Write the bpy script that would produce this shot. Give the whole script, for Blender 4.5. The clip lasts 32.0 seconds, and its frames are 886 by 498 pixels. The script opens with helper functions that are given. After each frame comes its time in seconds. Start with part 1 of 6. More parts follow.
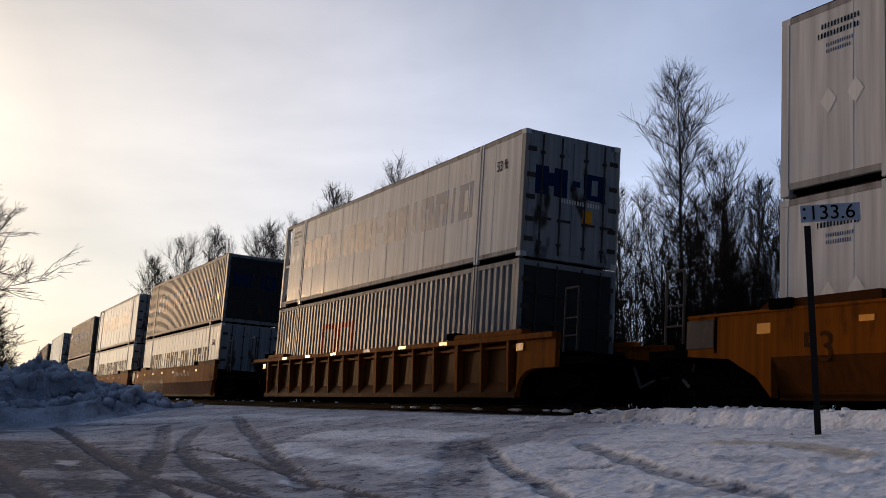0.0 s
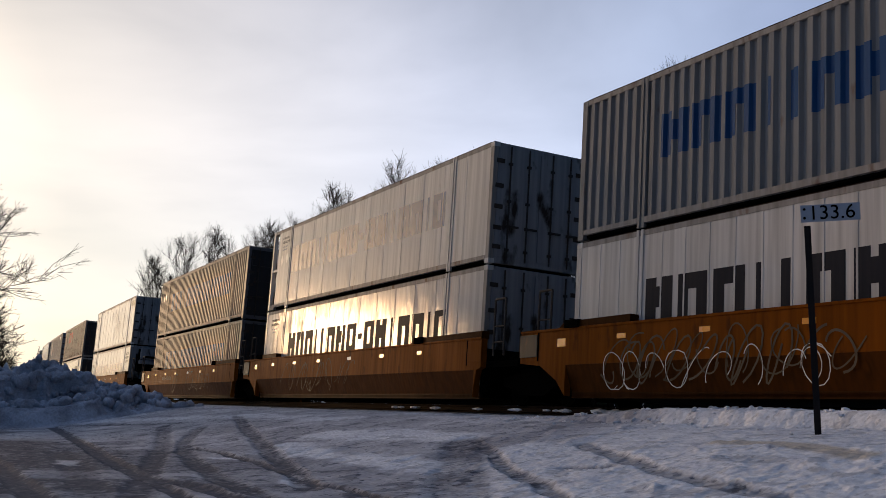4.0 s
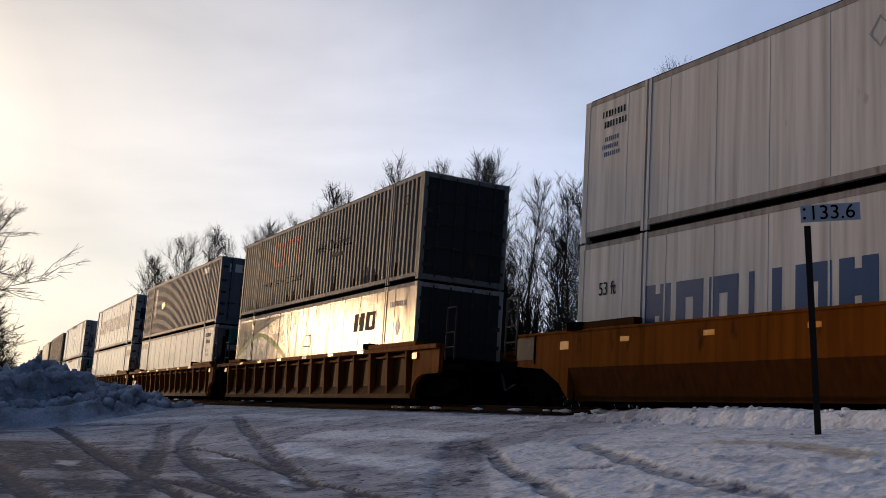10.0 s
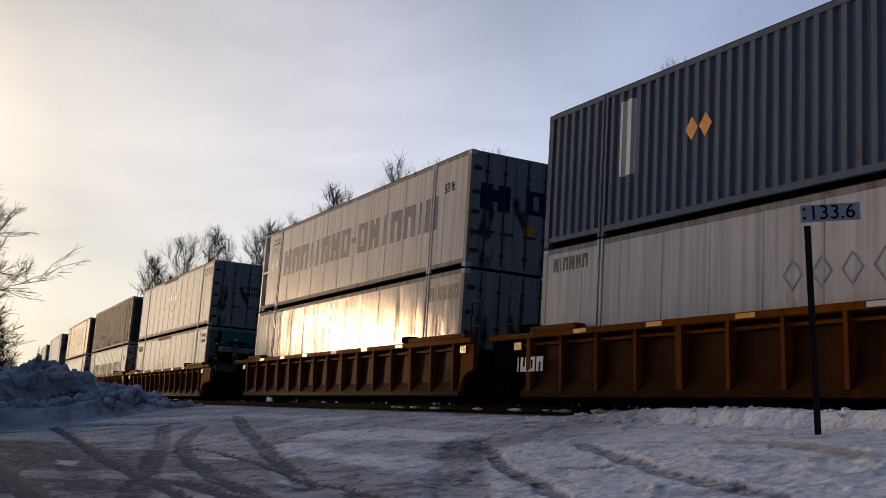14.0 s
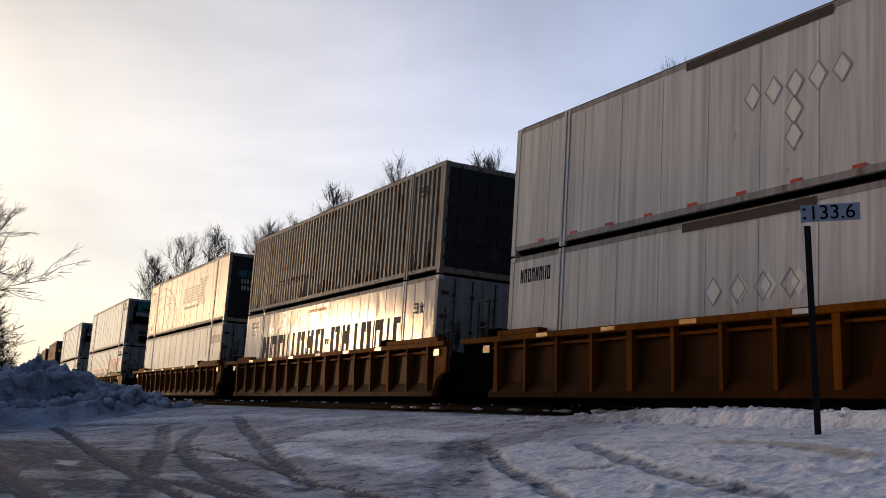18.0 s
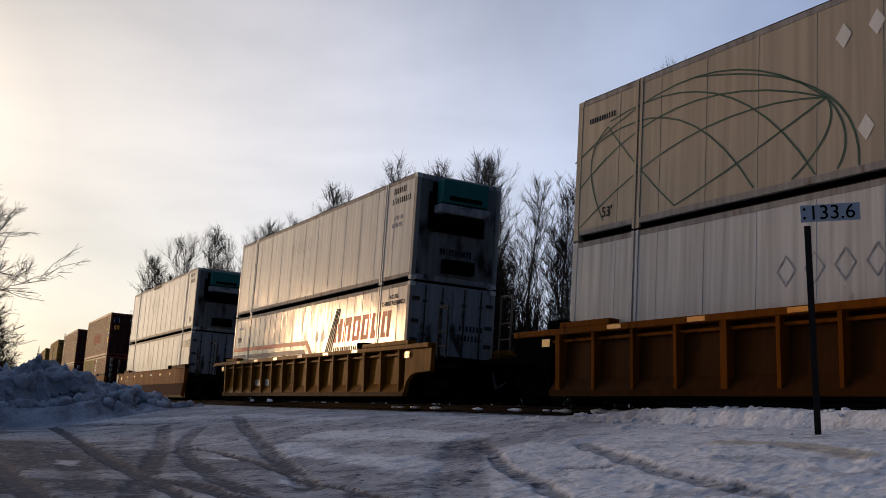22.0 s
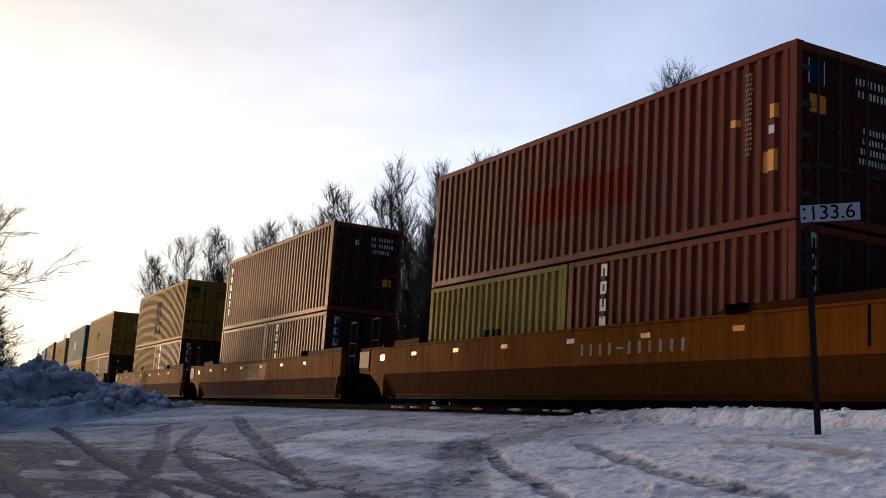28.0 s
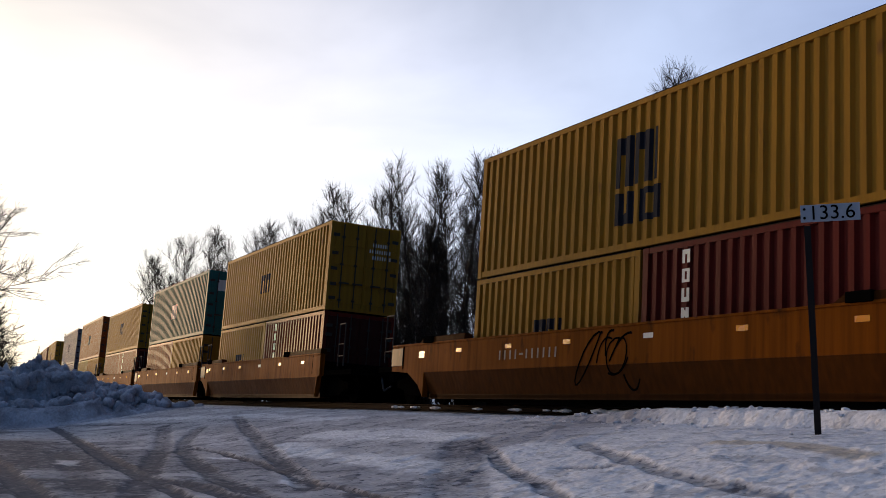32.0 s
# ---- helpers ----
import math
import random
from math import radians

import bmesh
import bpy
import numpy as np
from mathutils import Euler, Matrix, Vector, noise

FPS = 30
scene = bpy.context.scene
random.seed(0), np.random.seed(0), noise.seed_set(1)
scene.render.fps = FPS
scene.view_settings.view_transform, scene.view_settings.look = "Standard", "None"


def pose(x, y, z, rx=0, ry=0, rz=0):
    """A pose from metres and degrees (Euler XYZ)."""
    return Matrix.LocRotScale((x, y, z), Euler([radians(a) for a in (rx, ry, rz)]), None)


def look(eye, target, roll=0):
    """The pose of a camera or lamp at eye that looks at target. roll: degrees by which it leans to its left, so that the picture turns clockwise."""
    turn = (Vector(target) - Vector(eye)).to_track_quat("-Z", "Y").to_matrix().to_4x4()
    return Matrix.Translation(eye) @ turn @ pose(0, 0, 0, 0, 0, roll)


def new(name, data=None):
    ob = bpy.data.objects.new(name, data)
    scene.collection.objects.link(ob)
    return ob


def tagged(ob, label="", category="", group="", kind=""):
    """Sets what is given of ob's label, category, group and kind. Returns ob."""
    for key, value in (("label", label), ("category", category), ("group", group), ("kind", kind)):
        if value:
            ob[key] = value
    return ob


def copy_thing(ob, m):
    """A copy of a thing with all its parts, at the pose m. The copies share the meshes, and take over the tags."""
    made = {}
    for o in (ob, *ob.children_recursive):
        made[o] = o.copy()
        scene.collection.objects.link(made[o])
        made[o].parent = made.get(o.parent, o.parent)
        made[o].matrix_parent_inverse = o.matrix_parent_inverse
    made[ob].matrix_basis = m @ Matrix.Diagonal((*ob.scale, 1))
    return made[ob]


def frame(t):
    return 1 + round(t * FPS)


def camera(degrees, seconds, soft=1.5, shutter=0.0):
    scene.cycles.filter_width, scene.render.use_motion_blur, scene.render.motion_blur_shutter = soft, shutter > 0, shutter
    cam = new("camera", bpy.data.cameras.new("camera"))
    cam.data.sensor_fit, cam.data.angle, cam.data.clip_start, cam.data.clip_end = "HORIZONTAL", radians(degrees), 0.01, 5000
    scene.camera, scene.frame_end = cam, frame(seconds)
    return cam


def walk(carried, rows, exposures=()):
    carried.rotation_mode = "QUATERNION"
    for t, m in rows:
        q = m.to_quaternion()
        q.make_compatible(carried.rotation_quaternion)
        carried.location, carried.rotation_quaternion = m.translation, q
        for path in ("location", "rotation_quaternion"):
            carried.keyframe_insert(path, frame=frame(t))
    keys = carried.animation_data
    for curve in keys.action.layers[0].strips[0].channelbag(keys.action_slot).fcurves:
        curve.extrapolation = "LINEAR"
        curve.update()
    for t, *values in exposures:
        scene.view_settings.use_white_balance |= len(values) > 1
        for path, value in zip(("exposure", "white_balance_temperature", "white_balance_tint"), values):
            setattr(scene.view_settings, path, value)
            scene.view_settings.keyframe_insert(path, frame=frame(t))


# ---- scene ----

# World: metres. The track runs along x, the train goes towards +x, the camera stands at the origin, 1.1 m over the snow.
EYE = 1.1
RAIL = EYE - 0.37            # rail height at the middle of the track
TRACK, CURVE, CANT = 13.3165, 0.000694, radians(4.52)
SPEED, SLOWING = 10.437, -0.0026


def track_y(x):
    return TRACK + 0.5 * CURVE * x * x


def on_track(x):
    """The pose of something that stands on the canted, curved track at x."""
    turn = math.atan(CURVE * x)
    return Matrix.Translation((x, track_y(x), RAIL)) @ Matrix.Rotation(turn, 4, "Z") @ Matrix.Rotation(-CANT, 4, "X")


def travelled(t):
    return SPEED * (t - 16) + SLOWING * (t - 16) ** 2


# ---- camera ----
cam = camera(45.53, 32.0, soft=0.85)
VIEW = Vector((-0.870606, 0.473295, 0.134306))
STAND = look((0, 0, EYE), Vector((0, 0, EYE)) + VIEW, -0.3)
walk(cam, [(0, STAND), (32, STAND)], [
    (0, -0.08), (1, 0.02), (2, 0.03), (3, 0.10), (6, -0.2), (7, 0.06), (8, -0.06), (9, 0.0), (10, -0.05), (11, 0.14), (12, 0.15), (13, 0.08), (14, -0.2),
    (17, 0.0), (19, 0.0), (20, -0.1), (21, -0.14), (23, -0.1), (25, -0.15), (25.5, -0.14), (27.5, 0.28), (32, 0.32)])

# ---- light ----
SUN_DIR = Vector((-0.925, -0.36, 0.112)).normalized()
SUN_UP = math.asin(SUN_DIR.z)
world = bpy.data.worlds.new("winter_sky")
scene.world = world
world.use_nodes = True
nt = world.node_tree
nt.nodes.clear()
sky = nt.nodes.new("ShaderNodeTexSky")
sky.sky_type, sky.sun_disc = "NISHITA", False
sky.sun_elevation, sky.sun_rotation = SUN_UP, math.atan2(SUN_DIR.x, SUN_DIR.y)
sky.altitude, sky.air_density, sky.dust_density, sky.ozone_density = 100, 1.0, 0.8, 4.0
co = nt.nodes.new("ShaderNodeTexCoord")


def wmath(op, a, b=None, clamp=False):
    n = nt.nodes.new("ShaderNodeMath")
    n.operation, n.use_clamp = op, clamp
    for k, v in ((0, a), (1, b)):
        if isinstance(v, (int, float)):
            n.inputs[k].default_value = v
        elif v is not None:
            nt.links.new(v, n.inputs[k])
    return n.outputs[0]


# a thin high veil of cloud, bright round the low sun, fading overhead and away from it
towards = nt.nodes.new("ShaderNodeVectorMath")
towards.operation = "DOT_PRODUCT"
towards.inputs[1].default_value = SUN_DIR
nt.links.new(co.outputs["Generated"], towards.inputs[0])
hue = nt.nodes.new("ShaderNodeValToRGB")
stops = ((0.0, (0.005, 0.007, 0.014)), (0.46, (0.014, 0.02, 0.04)), (0.64, (0.37, 0.44, 0.68)), (0.74, (0.56, 0.62, 0.81)), (0.82, (0.69, 0.69, 0.79)), (0.935, (0.85, 0.73, 0.59)),
         (0.965, (1.25, 0.98, 0.70)), (1.0, (3.5, 2.55, 1.6)))
for k, (at, rgb) in enumerate(stops):
    e = hue.color_ramp.elements[k] if k < 2 else hue.color_ramp.elements.new(at)
    e.position, e.color = at, (*rgb, 1)
nt.links.new(wmath("MULTIPLY_ADD", towards.outputs["Value"], 0.5), hue.inputs["Fac"])
hue.inputs["Fac"].links[0].from_node.inputs[2].default_value = 0.5
split = nt.nodes.new("ShaderNodeSeparateXYZ")
nt.links.new(co.outputs["Generated"], split.inputs[0])
fade = nt.nodes.new("ShaderNodeMapRange")
fade.interpolation_type = "SMOOTHSTEP"
for k, v in (("From Min", 0.16), ("From Max", 0.60), ("To Min", 1.0), ("To Max", 0.26)):
    fade.inputs[k].default_value = v
nt.links.new(split.outputs["Z"], fade.inputs["Value"])
mp = nt.nodes.new("ShaderNodeMapping")
mp.inputs["Scale"].default_value = (1.0, 1.0, 2.6)
mp.inputs["Rotation"].default_value = (0.2, 0.3, 0.4)
nt.links.new(co.outputs["Generated"], mp.inputs["Vector"])
wisps = nt.nodes.new("ShaderNodeTexNoise")
wisps.inputs["Scale"].default_value, wisps.inputs["Detail"].default_value, wisps.inputs["Distortion"].default_value = 2.6, 5, 0.5
nt.links.new(mp.outputs["Vector"], wisps.inputs["Vector"])
thick = nt.nodes.new("ShaderNodeMapRange")
for k, v in (("From Min", 0.3), ("From Max", 0.7), ("To Min", 0.82), ("To Max", 1.22)):
    thick.inputs[k].default_value = v
nt.links.new(wisps.outputs["Fac"], thick.inputs["Value"])
veil = nt.nodes.new("ShaderNodeBackground")
nt.links.new(hue.outputs["Color"], veil.inputs["Color"])
nt.links.new(wmath("MULTIPLY", fade.outputs[0], thick.outputs[0]), veil.inputs["Strength"])
bg = nt.nodes.new("ShaderNodeBackground")
bg.inputs["Strength"].default_value = 0.05
# the thin cloud is brightest straight overhead
high = nt.nodes.new("ShaderNodeMapRange")
high.interpolation_type = "SMOOTHSTEP"
for k, v in (("From Min", 0.45), ("From Max", 0.95), ("To Min", 0.0), ("To Max", 0.15)):
    high.inputs[k].default_value = v
nt.links.new(split.outputs["Z"], high.inputs["Value"])
overhead = nt.nodes.new("ShaderNodeBackground")
overhead.inputs["Color"].default_value = (0.36, 0.55, 1.0, 1)
nt.links.new(high.outputs[0], overhead.inputs["Strength"])
clouds = nt.nodes.new("ShaderNodeAddShader")
nt.links.new(veil.outputs[0], clouds.inputs[0])
nt.links.new(overhead.outputs[0], clouds.inputs[1])
both = nt.nodes.new("ShaderNodeAddShader")
wo = nt.nodes.new("ShaderNodeOutputWorld")
nt.links.new(sky.outputs["Color"], bg.inputs["Color"])
nt.links.new(bg.outputs[0], both.inputs[0])
nt.links.new(clouds.outputs[0], both.inputs[1])
nt.links.new(both.outputs[0], wo.inputs["Surface"])

lamp = bpy.data.lights.new("sun", "SUN")
lamp.energy, lamp.angle, lamp.color = 0.75, radians(1.2), (1.0, 0.60, 0.30)
new("sun", lamp).matrix_world = look((0, 0, 60), Vector((0, 0, 60)) - SUN_DIR)
scene.view_settings.exposure = 0.0


# ---- materials ----
def material(name, rgb, rough=0.5, metal=0.0, second=None, scale=(3, 3, 3), amount=0.5, fine=40.0, bump=0.1, bump_scale=None, spec=0.5,
             third=None, third_scale=(1, 1, 1), third_range=(0.6, 0.75), waves=0.0):
    """A surface with a base colour, a second colour by a coarse noise, fine grain in the relief, and a third colour in patches."""
    m = bpy.data.materials.new(name)
    m.use_nodes = True
    t = m.node_tree
    p = t.nodes["Principled BSDF"]
    c = t.nodes.new("ShaderNodeTexCoord")

    def noisy(sc, detail=6):
        mp = t.nodes.new("ShaderNodeMapping")
        mp.inputs["Scale"].default_value = sc
        n = t.nodes.new("ShaderNodeTexNoise")
        n.inputs["Scale"].default_value, n.inputs["Detail"].default_value = 1.0, detail
        t.links.new(c.outputs["Object"], mp.inputs["Vector"])
        t.links.new(mp.outputs["Vector"], n.inputs["Vector"])
        return n

    def stepped(n, lo, hi, top):
        r = t.nodes.new("ShaderNodeMapRange")
        r.inputs["From Min"].default_value, r.inputs["From Max"].default_value, r.inputs["To Max"].default_value = lo, hi, top
        t.links.new(n.outputs["Fac"], r.inputs["Value"])
        return r.outputs[0]

    def mixed(a, b, f):
        x = t.nodes.new("ShaderNodeMix")
        x.data_type = "RGBA"
        t.links.new(f, x.inputs[0])
        if a is not None:
            t.links.new(a, x.inputs[6])
        x.inputs[7].default_value = (*b, 1)
        return x

    second = second or tuple(v * 0.6 for v in rgb)
    coarse = noisy(scale)
    x = mixed(None, second, stepped(coarse, 0.35, 0.75, amount))
    x.inputs[6].default_value = (*rgb, 1)
    out = x.outputs[2]
    if third:
        out = mixed(out, third, stepped(noisy(third_scale, 8), *third_range, 1.0)).outputs[2]
    t.links.new(out, p.inputs["Base Color"])
    p.inputs["Metallic"].default_value = metal
    p.inputs["Specular IOR Level"].default_value = spec
    grain = noisy((fine, fine, fine), 4)
    r = t.nodes.new("ShaderNodeMapRange")
    r.inputs["To Min"].default_value, r.inputs["To Max"].default_value = max(0.05, rough - 0.08), min(1, rough + 0.1)
    t.links.new(coarse.outputs["Fac"], r.inputs["Value"])
    t.links.new(r.outputs[0], p.inputs["Roughness"])
    b = t.nodes.new("ShaderNodeBump")
    b.inputs["Strength"].default_value, b.inputs["Distance"].default_value = bump, 0.02
    t.links.new(grain.outputs["Fac"], b.inputs["Height"])
    last = b
    if waves:
        w = t.nodes.new("ShaderNodeBump")
        w.inputs["Strength"].default_value, w.inputs["Distance"].default_value = waves, 0.1
        t.links.new(noisy((1.6, 1.6, 0.5), 2).outputs["Fac"], w.inputs["Height"])
        t.links.new(b.outputs["Normal"], w.inputs["Normal"])
        last = w
    t.links.new(last.outputs["Normal"], p.inputs["Normal"])
    return m


STREAK = (9.0, 9.0, 0.35)
GRIME = (0.16, 0.12, 0.09)
RUST = (0.13, 0.055, 0.025)


def paint(name, rgb, rough=0.34, rusty=0.68, dirt=0.45, spec=0.5, dust=0.12, rust=RUST):
    grime = tuple(v * 0.5 + g * dust for v, g in zip(rgb, GRIME))
    return material(name, rgb, rough, 0.0, grime, STREAK, dirt, 60.0, 0.06, spec=spec, third=rust, third_scale=(2.6, 2.6, 1.1),
                    third_range=(rusty, rusty + 0.12), waves=0.2)


WHITE = paint("white_paint", (0.65, 0.63, 0.59), 0.12, 0.71, 0.75, 0.042)
# soiled end whites, darkened further as shade on ends turned from the sun
SHADED_SOILED = material("shaded_soiled_white_paint", (0.30, 0.305, 0.315), 0.45, 0, (0.19, 0.19, 0.2), STREAK, 0.9, 50.0, 0.06, spec=0.03, third=(0.045, 0.036, 0.03), third_scale=(2.4, 2.4, 1.3), third_range=(0.56, 0.68))
SHADED_SOOTED = material("shaded_sooty_cooler_end_paint", (0.18, 0.175, 0.17), 0.5, 0, (0.10, 0.095, 0.09), STREAK, 0.9, 50.0, 0.06, spec=0.03, third=(0.025, 0.02, 0.018), third_scale=(2.0, 2.0, 1.1), third_range=(0.5, 0.66))
STAIN = material("rust_stain", (0.24, 0.18, 0.13), 0.6, 0, (0.4, 0.36, 0.32), STREAK, 0.8, spec=0.1)
CREAM = paint("cream_paint", (0.46, 0.38, 0.28), 0.24, 0.74, 0.6, 0.1)
GREY = paint("grey_paint", (0.24, 0.242, 0.24), 0.36, 0.67, 0.6, 0.06)
BEIGE = paint("beige_grey_paint", (0.22, 0.21, 0.19), 0.45, 0.60, 0.75, 0.06)
RUSTED = paint("rusty_beige_paint", (0.27, 0.243, 0.20), 0.42, 0.56, 0.75, 0.035)
SLATE = paint("blue_grey_paint", (0.145, 0.17, 0.205), 0.40, 0.68, 0.5, 0.03)
DULL_GREY = paint("dull_bluish_grey_paint", (0.115, 0.12, 0.13), 0.36, 0.68, 0.6, 0.05)
DINGY = paint("dingy_white_paint", (0.36, 0.345, 0.315), 0.16, 0.66, 0.8, 0.06)
BROWN = paint("red_brown_paint", (0.20, 0.048, 0.028), 0.38, 0.66, 0.9, 0.04, dust=0.06)
DEEP_RED = paint("deep_red_paint", (0.115, 0.015, 0.011), 0.38, 0.68, 0.6, 0.035, dust=0.06)
YELLOW = paint("yellow_paint", (0.33, 0.165, 0.02), 0.42, 0.66, 0.6, 0.02)
OLIVE = paint("dull_yellow_paint", (0.30, 0.21, 0.045), 0.42, 0.66, 0.6, 0.02)
TEAL = paint("teal_paint", (0.03, 0.135, 0.125), 0.4, 0.70, 0.5, 0.025)
ORANGE = paint("orange_paint", (0.22, 0.055, 0.013), 0.36, 0.68, 0.5, 0.03)
CAR_YELLOW = paint("wagon_yellow_paint", (0.205, 0.056, 0.004), 0.55, 0.60, 0.85, 0.015, dust=0.015, rust=(0.06, 0.02, 0.006))
CAR_BRIGHT = paint("bright_wagon_yellow", (0.22, 0.085, 0.007), 0.45, 0.60, 0.8, 0.02, dust=0.02, rust=(0.07, 0.022, 0.006))
# grime plus shade: darker than the sill because it slopes out of light
LOWER = paint("shaded_grimy_lower_paint", (0.085, 0.027, 0.0045), 0.45, 0.60, 0.9, 0.03, dust=0.02, rust=(0.05, 0.018, 0.006))
# dark brown holds the shade between the ribs; dark letters use it too
SHEET = paint("shaded_wagon_paint", (0.055, 0.018, 0.004), 0.48, 0.60, 0.85, 0.02, dust=0.02, rust=(0.035, 0.013, 0.005))
# orange tint in the reflections, standing for the low sun's warm sheen
for warm_sheen in (CAR_YELLOW, CAR_BRIGHT, SHEET, LOWER):
    warm_sheen.node_tree.nodes["Principled BSDF"].inputs["Specular Tint"].default_value = (1.0, 0.40, 0.08, 1)
# door paints far darker than the sides, with the ends' shade mixed in
DOORS = paint("shaded_grimy_grey_door_paint", (0.034, 0.035, 0.038), 0.4, 0.64, 0.8, 0.06)
BROWN_DOORS = paint("shaded_red_door_paint", (0.055, 0.014, 0.012), 0.5, 0.64, 0.8, 0.02)
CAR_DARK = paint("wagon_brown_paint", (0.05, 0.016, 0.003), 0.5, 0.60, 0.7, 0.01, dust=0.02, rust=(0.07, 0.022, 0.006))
STEEL = material("worn_steel", (0.06, 0.053, 0.047), 0.6, 0.1, (0.05, 0.03, 0.02), (6, 6, 2), 0.7, spec=0.05)
RAIL_RUST = material("rusty_rail", (0.018, 0.012, 0.009), 0.85, 0.0, (0.035, 0.02, 0.012), (3, 3, 3), 0.6, spec=0.05)
RUST_RUN = material("running_rust", (0.075, 0.038, 0.02), 0.8, 0, (0.12, 0.08, 0.05), (12, 12, 3), 0.9, spec=0.02)
DULL_MARK = material("dull_spray_paint", (0.13, 0.10, 0.065), 0.6, 0, (0.07, 0.045, 0.025), (3, 3, 3), 0.8, spec=0.05)
HOLDER = material("grey_holder_metal", (0.36, 0.36, 0.36), 0.5, 0.0, spec=0.1)
OLD_BARK = material("dark_old_bark", (0.022, 0.016, 0.012), 0.9, 0, (0.035, 0.026, 0.02), (6, 6, 2), 0.8, 30.0, 0.4, spec=0.02)
# near-black for greasy parts, and for the lack of light around wagon ends
BLACK = material("black_grease_and_shade", (0.003, 0.0028, 0.0025), 0.95, 0.0, (0.005, 0.0045, 0.004), (5, 5, 5), 0.6, spec=0.0)
RUBBER = material("black_rubber", (0.03, 0.03, 0.03), 0.7)
BLUE_INK = material("blue_lettering_paint", (0.016, 0.072, 0.19), 0.34, 0, (0.03, 0.06, 0.14), STREAK, 0.5, spec=0.12)
DEEP_BLUE = material("deep_blue_emblem_paint", (0.006, 0.022, 0.075), 0.4, 0, (0.012, 0.02, 0.05), STREAK, 0.5, spec=0.03)
PALE_INK = material("pale_lettering_paint", (0.08, 0.12, 0.22), 0.4, 0, (0.2, 0.22, 0.26), STREAK, 0.5, spec=0.04)
DARK_INK = material("dark_lettering_paint", (0.018, 0.02, 0.028), 0.5, 0, (0.04, 0.04, 0.045), STREAK, 0.4, spec=0.02)
GREEN_INK = material("green_lettering_paint", (0.05, 0.10, 0.07), 0.4, 0, (0.10, 0.14, 0.11), STREAK, 0.5, spec=0.08)
TEAL_INK = material("teal_lettering_paint", (0.03, 0.14, 0.15), 0.4, 0, (0.10, 0.2, 0.2), STREAK, 0.4, spec=0.08)
NAVY_INK = material("navy_stripe_paint", (0.035, 0.04, 0.13), 0.4, 0, (0.07, 0.07, 0.13), STREAK, 0.4, spec=0.05)
TAN_FIELD = material("dull_tan_paint", (0.22, 0.175, 0.125), 0.4, 0, (0.15, 0.12, 0.09), STREAK, 0.6, spec=0.05)
RED_INK = material("red_lettering_paint", (0.50, 0.05, 0.03), 0.4, 0, (0.42, 0.13, 0.09), STREAK, 0.5, spec=0.08)
FADED_RED = material("faded_red_paint", (0.20, 0.09, 0.06), 0.45, 0, (0.26, 0.20, 0.16), STREAK, 0.7, spec=0.05)
LIME_INK = material("lime_swoosh_paint", (0.17, 0.30, 0.03), 0.4, 0, (0.12, 0.2, 0.03), STREAK, 0.5, spec=0.1)
STENCIL = material("faded_stencil_paint", (0.34, 0.30, 0.23), 0.5, 0, (0.2, 0.15, 0.09), STREAK, 0.6, spec=0.03)
PALE_MARK = material("pale_marking_paint", (0.70, 0.69, 0.64), 0.45, 0, (0.45, 0.42, 0.36), STREAK, 0.5)
RED_PATCH = paint("fresh_red_paint", (0.23, 0.019, 0.009), 0.42, 0.8, 0.3, 0.03)
AMBER = material("amber_reflector", (0.90, 0.33, 0.01), 0.25)
REEFER = paint("teal_cooler_paint", (0.012, 0.13, 0.115), 0.35, 0.8, 0.3, 0.15)
POST = material("dark_post_steel", (0.014, 0.014, 0.015), 0.6, 0.0, (0.03, 0.02, 0.015), (4, 4, 4), 0.5, spec=0.1)
RAIL_GRIME = paint("grimy_rail_paint", (0.33, 0.31, 0.285), 0.5, 0.60, 0.9, 0.04)
PLATE = material("sign_plate_paint", (0.40, 0.45, 0.52), 0.35, 0, (0.30, 0.34, 0.4), (8, 8, 8), 0.4)
BARK = material("grey_bark", (0.026, 0.02, 0.016), 0.9, 0, (0.02, 0.016, 0.013), (6, 6, 2), 0.8, 30.0, 0.4, spec=0.02)
BIRCH = material("pale_birch_bark", (0.042, 0.034, 0.029), 0.8, 0, (0.026, 0.022, 0.018), (5, 5, 9), 0.8, 30.0, 0.4, spec=0.03)
NEEDLES = material("spruce_needles", (0.022, 0.034, 0.018), 0.9, 0, (0.04, 0.05, 0.025), (4, 4, 4), 0.7, spec=0.05)
TIMBER = material("tarred_timber", (0.05, 0.04, 0.032), 0.85, 0, (0.09, 0.075, 0.06), (2, 14, 14), 0.7)


# ---- mesh helpers ----
def link(name, bm, mat, parent=None, label=""):
    me = bpy.data.meshes.new(name)
    bm.to_mesh(me)
    bm.free()
    for m in (mat if isinstance(mat, (list, tuple)) else [mat]):
        me.materials.append(m)
    ob = new(name, me)
    if parent is not None:
        ob.parent = parent
    if label:
        ob["label"] = label
    return ob


def part(name, bm, mat, parent, label=""):
    return link(name, bm, mat, parent, label)


def box(bm, x0, x1, y0, y1, z0, z1, bevel=0.0):
    vs = [bm.verts.new((x, y, z)) for x in (x0, x1) for y in (y0, y1) for z in (z0, z1)]
    fs = []
    for q in ((0, 1, 3, 2), (4, 6, 7, 5), (0, 4, 5, 1), (2, 3, 7, 6), (0, 2, 6, 4), (1, 5, 7, 3)):
        fs.append(bm.faces.new([vs[i] for i in q]))
    if bevel:
        es = list({e for f in fs for e in f.edges})
        bmesh.ops.bevel(bm, geom=es, offset=bevel, segments=2, affect="EDGES", profile=0.6)
    return bm


